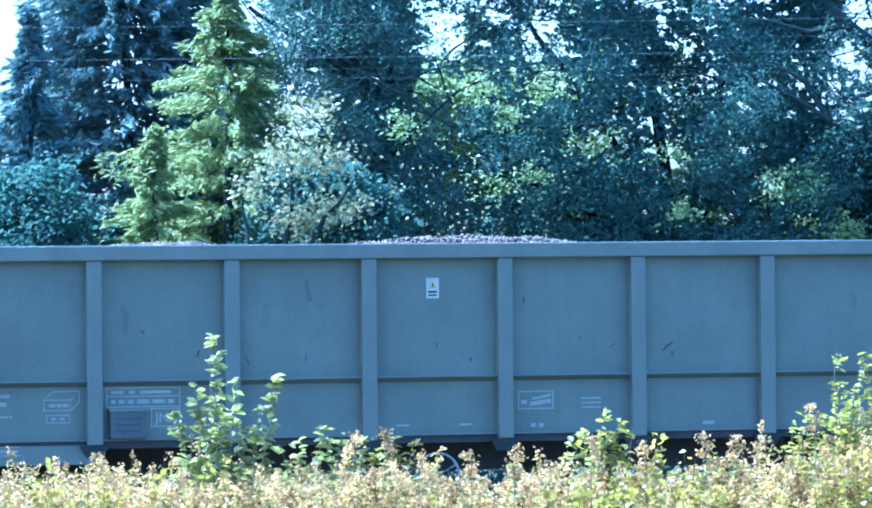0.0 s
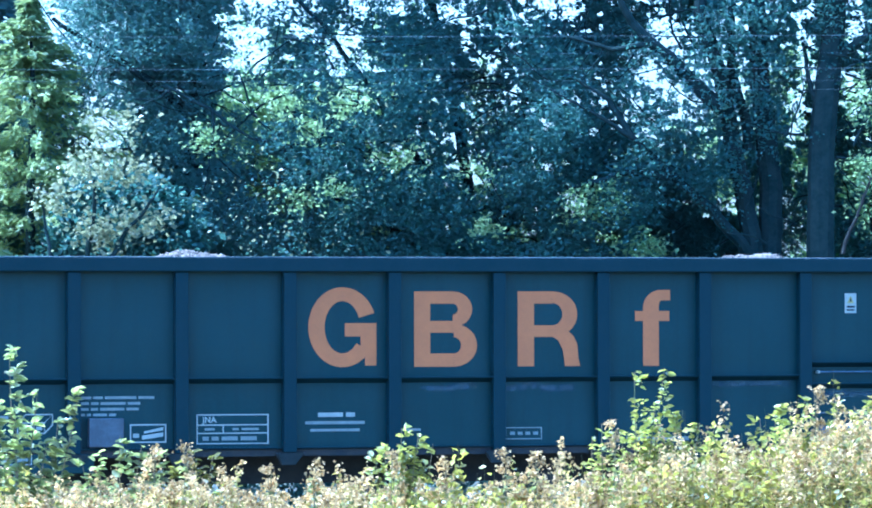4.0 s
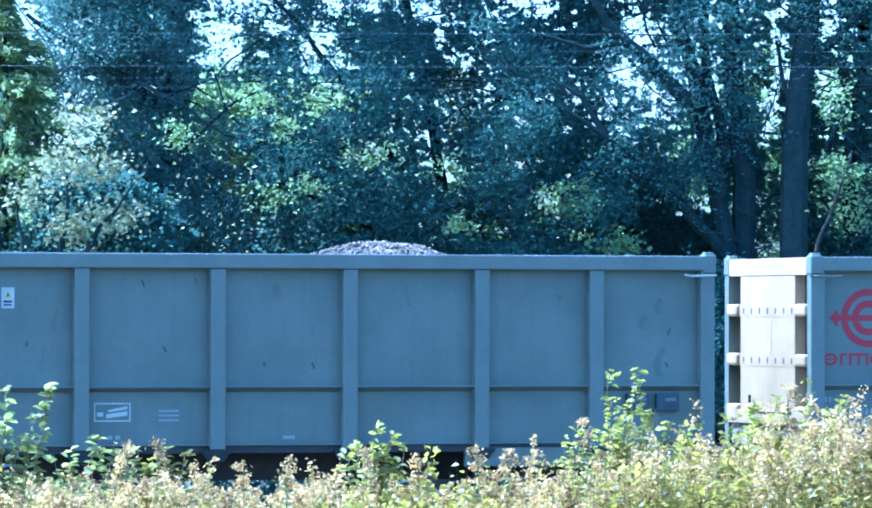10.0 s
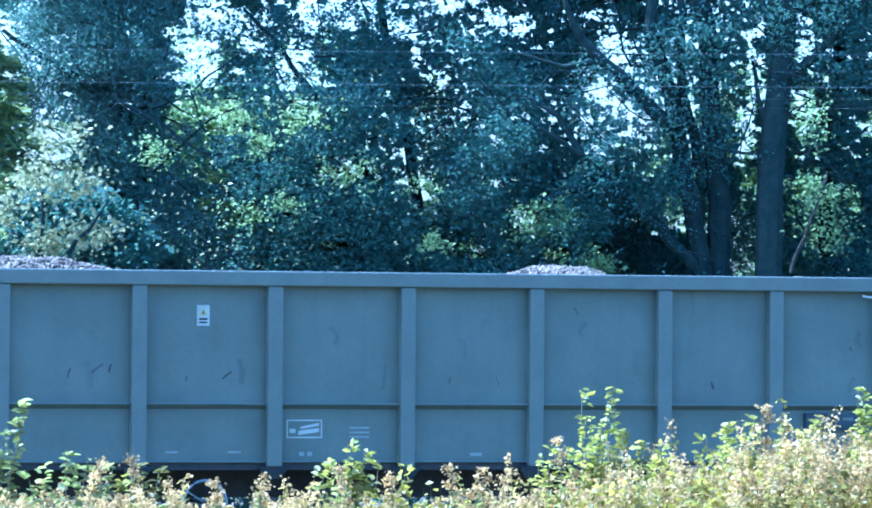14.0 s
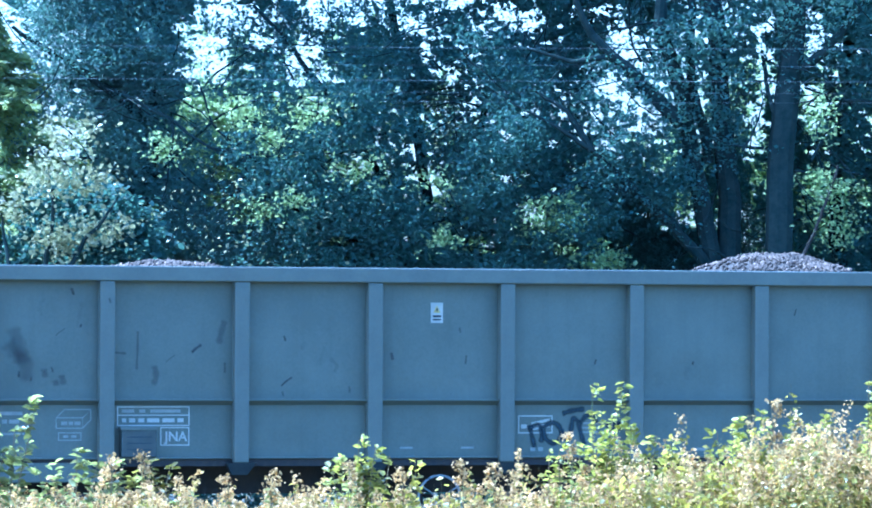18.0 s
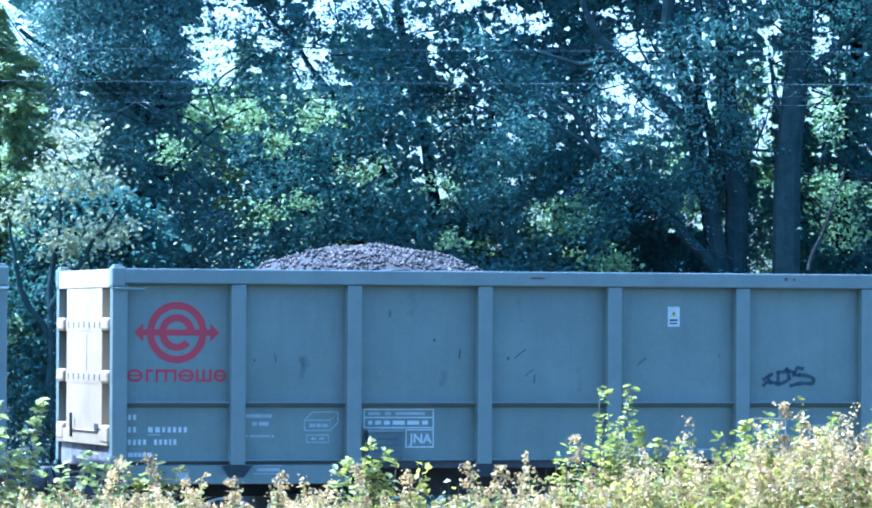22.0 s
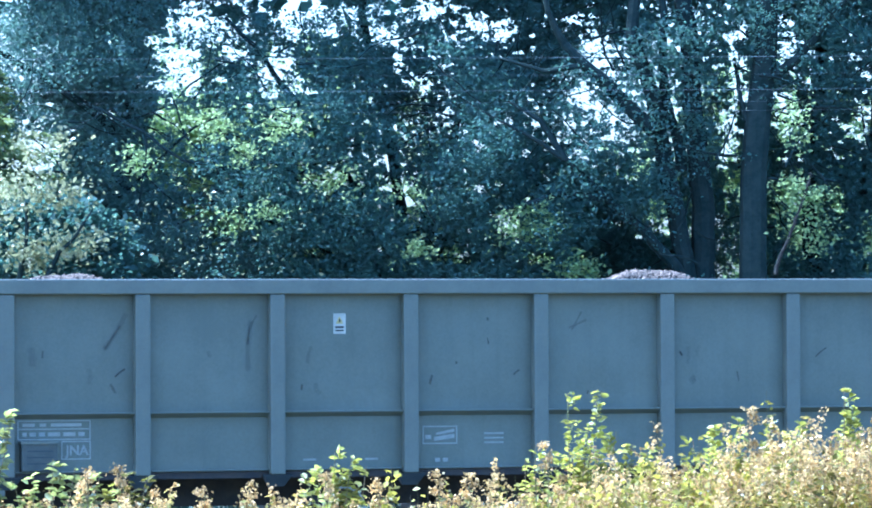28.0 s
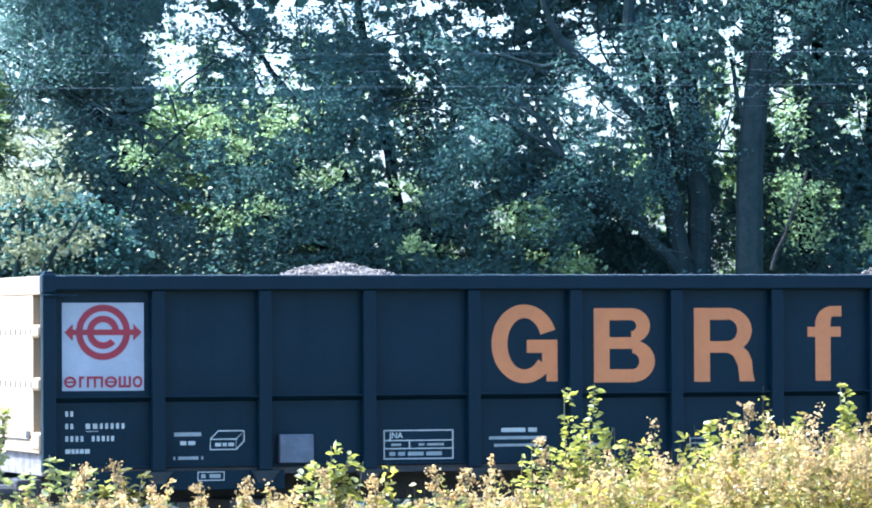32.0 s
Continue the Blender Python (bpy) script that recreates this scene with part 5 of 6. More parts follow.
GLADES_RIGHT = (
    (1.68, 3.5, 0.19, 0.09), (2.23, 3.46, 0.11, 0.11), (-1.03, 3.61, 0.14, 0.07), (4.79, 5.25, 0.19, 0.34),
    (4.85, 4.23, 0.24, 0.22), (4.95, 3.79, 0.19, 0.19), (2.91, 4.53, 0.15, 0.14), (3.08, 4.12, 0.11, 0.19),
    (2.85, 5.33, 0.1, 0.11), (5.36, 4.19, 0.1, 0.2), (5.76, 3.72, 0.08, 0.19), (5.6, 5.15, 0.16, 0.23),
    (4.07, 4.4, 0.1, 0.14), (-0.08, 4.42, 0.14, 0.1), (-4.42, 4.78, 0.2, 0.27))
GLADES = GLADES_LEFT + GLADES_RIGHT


def open_air(u, d, z, places, wide=0.92):
    """How far a place lies inside one of the openings, 0 to 1."""
    k = 58.0 / d
    u, z = u * k, 2.55 + (z - 2.55) * k
    o = np.zeros(len(u))
    ragged = 0.45 + 1.3 * lumps(np.stack([u, 0 * u, z], 1), 11.0, 77)
    for cu, cz, hu, hz in places:
        o = np.maximum(o, np.clip(1.6 - np.sqrt(((u - cu) / (hu * wide)) ** 2 + ((z - cz) / (hz * wide)) ** 2) * ragged, 0, 1))
    return o


def lumps(p, scale, seed):
    """Smooth pseudo-random field in 0..1 over places."""
    q = p * scale
    r = np.random.default_rng(seed)
    v = np.zeros(len(p))
    for _ in range(7):
        k, ph = r.normal(size=3), r.uniform(0, 6.28)
        v += np.sin(q @ k * 1.7 + ph)
    return 0.5 + v / 7


def glints(u, d, z):
    """Small see-through spots that gather in loose swarms, more of them up in the crowns."""
    k = 58.0 / d
    q = np.stack([u * k, 0 * u, 2.55 + (z - 2.55) * k], 1)
    swarm = np.clip((lumps(q, 1.9, 301) - 0.54) * 9, 0, 1)
    dot = np.clip((lumps(q, 15.0, 302) * 0.6 + lumps(q * (1.3, 1, 0.8), 24.0, 303) * 0.4 - 0.62) * 20, 0, 1)
    return swarm * dot * np.clip((q[:, 2] - 3.4) * 0.7, 0.1, 0.93)


def crown(tree, name, mat, count, u, d, z, size, seed, clump=0.2, flat=0.5, cut=0.42, slim=0.3, per=40, droop=0.25, shun=0.0, fine=1.0):
    """A crown of leaf clumps in an oval of half sizes: u, d and z are (middle, half size)."""
    rng = np.random.default_rng(seed)
    n = int(count * 4.3 * fine) // per
    q = rng.normal(size=(n * 3, 3))
    q /= np.linalg.norm(q, axis=1, keepdims=True)
    q *= rng.uniform(0, 1, (n * 3, 1)) ** 0.4
    uu, dd, zz = u[0] + q[:, 0] * u[1], d[0] + q[:, 1] * d[1], z[0] + q[:, 2] * z[1]
    p = spots(uu, dd, zz)
    keep = (lumps(p, 1.3, seed) > cut) & (zz > 0.4)
    keep &= rng.random(len(uu)) > open_air(uu, dd, zz, OPENINGS) * 0.85
    keep &= rng.random(len(uu)) > open_air(uu, dd, zz, GLADES, 1.2) * shun
    uu, dd, zz = (a[keep][:n] for a in (uu, dd, zz))
    m = len(uu)
    # each clump is a spray: long one way, a little drooping, thin across
    way = rng.normal(size=(m, 1, 3)) * (1, 0.6, 0.45)
    way /= np.linalg.norm(way, axis=2, keepdims=True)
    run = rng.uniform(-1, 1, (m, per, 1))
    off = way * run * clump * 1.9 * rng.uniform(0.5, 1.3, (m, 1, 1)) + rng.normal(size=(m, per, 3)) * clump * 0.36
    off[..., 2] -= clump * 0.5 * run[..., 0] ** 2
    U, Dd, Z = uu[:, None] + off[..., 0], dd[:, None] + off[..., 1], zz[:, None] + off[..., 2]
    U, Dd, Z = U.ravel(), Dd.ravel(), Z.ravel()
    keep = rng.random(len(U)) > open_air(U, Dd, Z, OPENINGS) * 0.88
    keep &= rng.random(len(U)) > glints(U, Dd, Z)
    keep &= rng.random(len(U)) > open_air(U, Dd, Z, GLADES, 1.2) * shun
    at = spots(U[keep], Dd[keep], Z[keep])
    size = np.where(Dd[keep] > d[0] - d[1] * 0.25, size * 1.42, size)      # larger shade leaves inside
    # every part of a tree stands in the tree's own space
    at = at - np.array(tree.location)
    return piece(name, leaves(name, at, size, mat, rng, flat, slim, droop), tree)


def limb(tree, name, path, r0, r1, mat=BARK, bend=0.06, seed=0, sides=9):
    """A trunk or branch along (u, d, z) points, a little crooked."""
    rng = random.Random(seed)
    pts = [spot(*p) for p in path]
    for _ in range(3):
        q = [pts[0]]
        for a, b in zip(pts, pts[1:]):
            m = (a + b) / 2 + Vector((rng.uniform(-1, 1), rng.uniform(-1, 1), rng.uniform(-0.5, 0.5))) * bend * (b - a).length
            q += [m, b]
        pts = q
    return part(name, rod(bmesh.new(), [p - tree.location for p in pts], r0, r1, sides), mat, tree)


def tree_at(u, d, label, category="tree", name="tree"):
    t = new(name)
    t.location = spot(u, d, -0.45)
    return tagged(t, label, category, "trees along the line")


TALL = []


def twigs(tree, count, u, d, z, seed, long=0.9):
    """Fine bare twigs inside a crown."""
    rng = random.Random(seed)
    bm = bmesh.new()
    for _ in range(count):
        a = spot(u[0] + rng.uniform(-1, 1) * u[1], d[0] + rng.uniform(-1, 1) * d[1], z[0] + rng.uniform(-1, 1) * z[1]) - tree.location
        way = Vector((rng.uniform(-1, 1), rng.uniform(-0.4, 0.4), rng.uniform(-0.3, 0.7)))
        pts = [a]
        for _ in range(4):
            way = (way + Vector((rng.uniform(-1, 1), rng.uniform(-1, 1), rng.uniform(-1, 1))) * 0.35).normalized()
            pts.append(pts[-1] + way * long * 0.25)
        rod(bm, pts, rng.uniform(0.008, 0.02), 0.004, 4)
    part("twig_tangle", bm, BARK, tree)["kind"] = "stuff"


# tall tree with the fan of limbs
t = tree_at(3.6, 59, "tall dark broadleaf tree with a fan of leaning limbs")
TALL.append(t)
limb(t, "trunk", [(3.6, 58.6, -0.5), (3.6, 58.6, 2.2), (3.6, 58.5, 3.3)], 0.3, 0.21, seed=1)
for i, (path, r0, r1) in enumerate((
        ([(3.54, 58.4, 3.1), (3.33, 58.3, 4.30), (3.18, 58.2, 5.04), (3.04, 58.2, 5.68), (2.84, 58.2, 6.28), (2.7, 58.3, 8.5)], 0.125, 0.07),
        ([(3.75, 58.5, 3.1), (3.72, 58.5, 4.29), (3.65, 58.5, 5.04), (3.58, 58.5, 5.68), (3.49, 58.5, 6.68), (3.4, 58.5, 9.0)], 0.155, 0.1),
        ([(3.45, 58.3, 3.3), (2.98, 58.0, 3.85), (2.53, 57.9, 4.24), (2.04, 57.8, 4.70), (1.50, 57.7, 5.04), (0.7, 57.7, 5.5)], 0.08, 0.008),
        ([(3.18, 58.1, 5.0), (2.54, 58.0, 5.64), (2.24, 57.9, 5.88), (2.0, 57.9, 6.14), (1.8, 57.8, 6.53), (1.6, 57.8, 7.6)], 0.1, 0.02),
        ([(2.54, 57.9, 4.24), (1.9, 57.8, 4.3), (1.2, 57.7, 4.1)], 0.06, 0.02),
        ([(3.45, 58.4, 4.6), (3.3, 58.3, 5.3), (3.22, 58.2, 6.0), (3.2, 58.2, 7.0)], 0.08, 0.04),
        ([(2.24, 57.9, 5.88), (1.75, 57.8, 5.8), (1.2, 57.7, 5.95)], 0.04, 0.015),
        ([(2.0, 57.8, 4.72), (1.7, 57.8, 5.2), (1.2, 57.8, 5.5)], 0.05, 0.015))):
    limb(t, "limb", path, r0, r1, seed=10 + i, bend=0.04)
crown(t, "crown", LEAF, 24000, (2.6, 2.6), (60.3, 1.6), (5.6, 2.6), 0.042, 21, cut=0.44, slim=0.35, shun=0.92, fine=1.5)
crown(t, "low_crown", LEAF, 9000, (2.2, 1.7), (60.0, 0.9), (3.9, 0.9), 0.042, 120, cut=0.36, slim=0.35, shun=0.92, fine=1.5)
crown(t, "front_foliage", LEAF, 2500, (1.4, 1.5), (57.8, 0.4), (4.6, 1.7), 0.042, 121, cut=0.54, slim=0.35, shun=0.92, fine=1.5)
crown(t, "hanging_foliage", LEAF, 900, (3.5, 0.75), (57.9, 0.3), (5.7, 1.0), 0.042, 122, cut=0.5, slim=0.35, fine=1.5)
crown(t, "low_hanging_foliage", LEAF, 420, (3.1, 0.6), (57.9, 0.25), (4.3, 0.8), 0.042, 123, cut=0.55, slim=0.35, fine=1.5)
# bright clumps in the dark tree; their sun is in the colour
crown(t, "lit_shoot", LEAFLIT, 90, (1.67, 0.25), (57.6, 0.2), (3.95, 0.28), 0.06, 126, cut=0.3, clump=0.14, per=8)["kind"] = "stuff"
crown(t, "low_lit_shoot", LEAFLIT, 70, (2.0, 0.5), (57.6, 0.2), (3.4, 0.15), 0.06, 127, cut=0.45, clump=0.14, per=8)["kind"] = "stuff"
twigs(t, 60, (2.4, 2.4), (58.6, 1.0), (5.0, 1.6), 31)

# straight trunk with the fork, at the right of the fan
t = tree_at(4.35, 58, "tall straight broadleaf tree with a forked branch")
TALL.append(t)
limb(t, "trunk", [(4.3, 58, -0.5), (4.3, 58, 3.3), (4.37, 58, 5.18), (4.48, 58, 6.2), (4.5, 58, 9)], 0.19, 0.13, seed=2, bend=0.015)
limb(t, "limb", [(4.42, 58, 5.6), (4.87, 57.8, 5.98), (5.18, 57.7, 6.37), (5.6, 57.6, 6.8)], 0.07, 0.03, seed=3)
limb(t, "limb", [(4.4, 58, 4.9), (4.2, 58, 5.3), (4.1, 58.2, 5.9)], 0.045, 0.02, seed=4)
limb(t, "dead_branch", [(4.51, 57.2, 3.3), (4.76, 57.2, 3.99), (4.94, 57.2, 4.53)], 0.024, 0.012, PALEBARK, seed=5)
crown(t, "crown", LEAF, 12000, (5.0, 1.5), (59, 1.5), (6.4, 1.6), 0.042, 22, cut=0.45, slim=0.35, shun=0.92, fine=1.5)
# leaves by the trunk get their sunlight from the brighter colour
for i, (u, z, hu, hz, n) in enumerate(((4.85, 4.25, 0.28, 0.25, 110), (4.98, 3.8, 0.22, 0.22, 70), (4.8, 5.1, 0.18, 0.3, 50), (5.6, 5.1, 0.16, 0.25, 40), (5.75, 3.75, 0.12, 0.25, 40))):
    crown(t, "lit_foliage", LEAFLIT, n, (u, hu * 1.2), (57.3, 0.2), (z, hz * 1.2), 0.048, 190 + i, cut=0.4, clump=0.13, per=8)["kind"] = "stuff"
twigs(t, 25, (5.0, 1.0), (58.4, 0.8), (5.2, 1.2), 32)

# darker tree beyond the right
t = tree_at(5.7, 60, "dark broadleaf tree with several thin trunks")
TALL.append(t)
for i, (a, b) in enumerate(((5.25, 5.33), (5.5, 6.1), (6.3, 6.6))):
    limb(t, "trunk", [(a, 60, -0.5), (a, 60, 3), (b, 60, 6), (b, 60, 8)], 0.13, 0.06, seed=40 + i)
crown(t, "front_foliage", LEAF, 6000, (5.8, 1.0), (58.9, 0.6), (4.6, 2.3), 0.042, 223, cut=0.5, slim=0.35, shun=0.92, fine=1.5)
crown(t, "crown", LEAF, 22000, (5.9, 1.5), (60.2, 1.4), (4.4, 2.9), 0.042, 23, cut=0.4, slim=0.35, shun=0.92, fine=1.5)
twigs(t, 20, (5.7, 1.0), (59.5, 0.8), (4.4, 1.2), 33)

# middle tree, dense and dark
t = tree_at(0.2, 60.5, "dense dark broadleaf tree in the middle of the row")
TALL.append(t)
limb(t, "trunk", [(0.2, 61.2, -0.5), (0.1, 61.2, 2.5), (-0.05, 61.2, 4.5), (-0.5, 61.2, 7.5)], 0.12, 0.05, seed=6)
limb(t, "limb", [(0.1, 61.2, 2.8), (0.7, 60.9, 4.2), (0.9, 60.6, 6.2)], 0.09, 0.03, seed=7)
limb(t, "limb", [(0.0, 61.2, 3.0), (-1.2, 60.3, 3.9), (-2.4, 59.8, 4.3)], 0.07, 0.02, seed=8)
limb(t, "limb", [(0.0, 61.2, 3.6), (-0.9, 60.3, 4.9), (-1.6, 59.8, 5.9), (-2.2, 59.6, 6.6)], 0.06, 0.02, seed=9)
crown(t, "crown", LEAF, 25000, (-0.1, 2.5), (60.0, 1.7), (4.6, 3.0), 0.042, 25, cut=0.4, slim=0.35, shun=0.92, fine=1.5)
crown(t, "low_crown", LEAF, 12000, (0.8, 3.4), (60.0, 1.0), (3.3, 0.95), 0.042, 26, cut=0.34, slim=0.35, shun=0.92, fine=1.5)
crown(t, "front_foliage", LEAF, 6000, (-0.3, 2.3), (58.2, 0.6), (4.6, 1.9), 0.042, 125, cut=0.46, slim=0.35, shun=0.92, fine=1.5)
twigs(t, 70, (-0.4, 2.2), (59.4, 1.0), (4.6, 1.5), 34)

# left tree with hanging dark boughs against the brightest sky
t = tree_at(-3.6, 60, "broadleaf tree with hanging dark boughs")
TALL.append(t)
limb(t, "trunk", [(-3.8, 60, -0.5), (-3.7, 60, 3), (-3.5, 60, 5), (-3.2, 60, 7.5)], 0.2, 0.09, seed=50)
limb(t, "limb", [(-3.6, 60, 4.3), (-2.6, 59.5, 5.2), (-1.9, 59.2, 5.5), (-1.3, 59, 5.3)], 0.02, 0.005, seed=51)
limb(t, "limb", [(-3.5, 60, 5.0), (-4.4, 59.6, 5.8), (-5.2, 59.4, 6.3)], 0.07, 0.025, seed=52)
for i, (path, r0, r1) in enumerate((
        ([(-3.79, 58.8, 5.43), (-3.21, 58.8, 5.14), (-2.70, 58.8, 4.77), (-1.94, 58.8, 4.66), (-1.32, 58.8, 4.80)], 0.028, 0.008),
        ([(-2.83, 58.8, 5.56), (-2.68, 58.8, 5.08), (-2.35, 58.8, 4.67)], 0.016, 0.006),
        ([(-2.77, 58.8, 3.98), (-2.35, 58.8, 4.22), (-1.87, 58.8, 4.35), (-1.46, 58.8, 4.66)], 0.02, 0.006),
        ([(-3.18, 58.8, 5.19), (-3.18, 58.8, 4.67), (-3.28, 58.8, 4.12)], 0.02, 0.01),
        ([(-2.28, 58.8, 4.67), (-2.15, 58.8, 4.25), (-2.22, 58.8, 3.70)], 0.018, 0.008),
        ([(-1.59, 58.8, 5.15), (-1.87, 58.8, 4.66), (-2.08, 58.8, 4.46)], 0.014, 0.005),
        ([(-1.46, 58.8, 4.46), (-1.04, 58.8, 4.73), (-0.49, 58.8, 4.73)], 0.02, 0.006))):
    limb(t, "branch", path, r0, r1, seed=150 + i, bend=0.05, sides=6)
crown(t, "crown", LEAFMID, 21000, (-3.4, 2.2), (60.0, 1.4), (5.3, 2.2), 0.042, 27, cut=0.44, slim=0.35, shun=0.92, fine=1.5)
crown(t, "low_crown", LEAFMID, 10000, (-2.9, 2.3), (59.4, 0.9), (3.5, 0.9), 0.042, 28, cut=0.36, slim=0.35, shun=0.92, fine=1.5)
# sunny flecks among the dark boughs, made by the lighter leaf colour
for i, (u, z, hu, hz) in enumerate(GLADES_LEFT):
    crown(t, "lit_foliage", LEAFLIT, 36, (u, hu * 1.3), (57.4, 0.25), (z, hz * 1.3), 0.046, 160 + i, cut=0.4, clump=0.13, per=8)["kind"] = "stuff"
# scattered whitish leaves stand for the glints on glossy ones
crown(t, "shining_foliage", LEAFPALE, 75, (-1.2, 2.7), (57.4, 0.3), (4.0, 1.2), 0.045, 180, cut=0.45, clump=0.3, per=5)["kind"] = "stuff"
twigs(t, 50, (-3.0, 2.0), (59.4, 0.8), (5.0, 1.2), 35)

# crowns added out of view far above, so that the lower boughs stand in shade
for t, (u, half) in zip(TALL, ((2.4, 3.2), (4.9, 1.8), (6.6, 1.8), (-0.3, 3.0), (-3.6, 2.4))):
    crown(t, "upper_crown", LEAF, 2600, (u, half), (60.6, 1.9), (9.3, 2.3), 0.24, 900 + int(u * 10), cut=0.43, slim=0.4, clump=0.5)

# undergrowth that closes the foot of the row
for i, (u, half) in enumerate(((-7.2, 1.5), (-4.6, 1.6), (-2.0, 1.6), (0.6, 1.6), (3.2, 1.6), (5.6, 1.4))):
    t = tree_at(u, 57.6, "dark tangled undergrowth below the trees", "undergrowth", "undergrowth")
    limb(t, "stem", [(u, 57.6, -0.5), (u, 57.6, 1.6)], 0.04, 0.02, seed=90 + i)
    crown(t, "foliage", LEAF, 2600, (u, half), (57.6, 0.6), (1.5, 1.75), 0.05, 91 + i, cut=0.25, slim=0.38, clump=0.28, fine=2.0)

# thicket seen through the row, its sunlight put into the leaf colour
for u, half, top, n, label in ((-3.4, 2.1, 6.5, 7000, "yellow-green thicket behind the row, coloured as sunlit"), (-1.4, 2.2, 6.5, 7000, "yellow-green thicket behind the row, coloured as sunlit"),
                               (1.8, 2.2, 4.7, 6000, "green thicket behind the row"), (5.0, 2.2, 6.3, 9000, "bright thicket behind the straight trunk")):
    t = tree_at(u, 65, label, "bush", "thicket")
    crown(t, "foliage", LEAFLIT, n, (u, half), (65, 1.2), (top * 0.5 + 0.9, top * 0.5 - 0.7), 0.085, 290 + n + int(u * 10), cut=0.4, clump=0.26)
    for i in (-0.5, 0.4):
        limb(t, "stem", [(u + i, 65, -0.5), (u + i * 1.4, 65, top * 0.55)], 0.06, 0.02, seed=int(53 + u * 4 + i * 10))

# pale-leaved bush; part of its leaves' shine is whitened into their colour
t = tree_at(-4.7, 57, "bush of pale shining leaves on drooping shoots", "bush", "pale_bush")
limb(t, "stem", [(-4.6, 57, -0.5), (-4.6, 57, 2.6), (-4.5, 57, 4.2)], 0.07, 0.02, seed=56)
limb(t, "stem", [(-4.6, 57, 2.4), (-5.0, 56.8, 3.3), (-5.1, 56.8, 3.9)], 0.04, 0.012, seed=57)
limb(t, "stem", [(-4.6, 57, 2.8), (-4.1, 56.9, 3.6), (-3.7, 56.8, 4.1)], 0.04, 0.012, seed=58)
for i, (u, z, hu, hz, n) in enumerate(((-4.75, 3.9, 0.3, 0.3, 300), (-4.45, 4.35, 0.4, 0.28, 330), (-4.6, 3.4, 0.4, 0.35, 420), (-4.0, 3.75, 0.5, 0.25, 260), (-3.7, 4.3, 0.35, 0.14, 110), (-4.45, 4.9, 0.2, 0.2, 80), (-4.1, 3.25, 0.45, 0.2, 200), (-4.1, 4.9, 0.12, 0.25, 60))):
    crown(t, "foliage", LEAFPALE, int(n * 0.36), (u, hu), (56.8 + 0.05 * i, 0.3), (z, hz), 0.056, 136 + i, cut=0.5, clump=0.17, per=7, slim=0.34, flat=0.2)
crown(t, "dark_foliage", LEAF, 5000, (-4.2, 0.9), (58, 0.6), (3.3, 1.0), 0.075, 38, cut=0.38, slim=0.35)


def conifer(u, d, top, spread, base, mat, count, seed, label, z_low=0.3, tier=0.0, size=0.13, stout=0.13):
    """A conifer: a tapering trunk and whorls of drooping, feathery boughs."""
    t = tree_at(u, d, label, "conifer", "conifer")
    limb(t, "trunk", [(u, d, -0.5), (u, d, top * 0.5), (u, d, top)], stout, 0.015, seed=seed, bend=0.01)
    rng = np.random.default_rng(seed)
    n = count // 40
    z = z_low + (top - z_low) * rng.random(n) ** 1.1
    az = rng.uniform(0, 2 * np.pi, n)
    side_long = 1.0
    if tier:        # boughs gather in loose tiers that reach out unevenly
        step = tier * (0.5 * np.sin(az * 2.3 + seed) + 0.35 * np.sin(az * 5.1))
        z = np.minimum(np.floor((z + step) / tier) * tier - step + rng.random(n) * tier * 0.5, top - 0.05)
        side_long = 0.85 + 0.35 * np.sin(az * 3 + np.floor(z / tier) * 2.1)
    reach = spread * np.clip((top - z) / (top - base), 0.04, 1.25) ** 0.85 * rng.uniform(0.6, 1.15, n) * side_long
    f = np.linspace(0.12, 1, 40)[None] ** 0.6
    du, dd = np.cos(az)[:, None] * reach[:, None] * f, np.sin(az)[:, None] * reach[:, None] * f
    zz = z[:, None] + reach[:, None] * (0.3 * f - 0.26 * f ** 2)
    side = rng.normal(size=(n, 40)) * 0.09 * (1.15 - f)
    du, dd = du - np.sin(az)[:, None] * side, dd + np.cos(az)[:, None] * side
    zz = zz + rng.normal(size=zz.shape) * 0.035
    at = spots((u + du).ravel(), (d + dd).ravel(), zz.ravel()) - np.array(t.location)
    way = np.outer(np.cos(az), np.array(ALONG)) + np.outer(np.sin(az), np.array(OUT))
    way = np.repeat(way, 40, 0) + rng.normal(size=(n * 40, 3)) * 0.45
    way[:, 2] -= 0.25
    piece("foliage", leaves("foliage", at, size, mat, rng, 0.4, 0.15, along=way), t)
    return t


conifer(-5.45, 59.1, 6.5, 1.8, 3.4, NEEDLE, 26000, 60, "golden green feathery conifer", 1.4, 0.36)
conifer(-6.2, 57.5, 4.7, 0.8, 2.8, NEEDLE, 9000, 61, "smaller golden green conifer", 1.4, 0.3)
conifer(-7.0, 61.5, 12.0, 1.95, 3.0, NEEDLEDARK, 60000, 62, "tall conifer with sprays coloured haze blue", 1.5, size=0.21, stout=0.08)
conifer(-8.05, 60, 6.3, 0.8, 3.0, NEEDLEDARK, 16000, 63, "conifer with a pointed top, coloured haze blue", 1.5, size=0.17, stout=0.08)
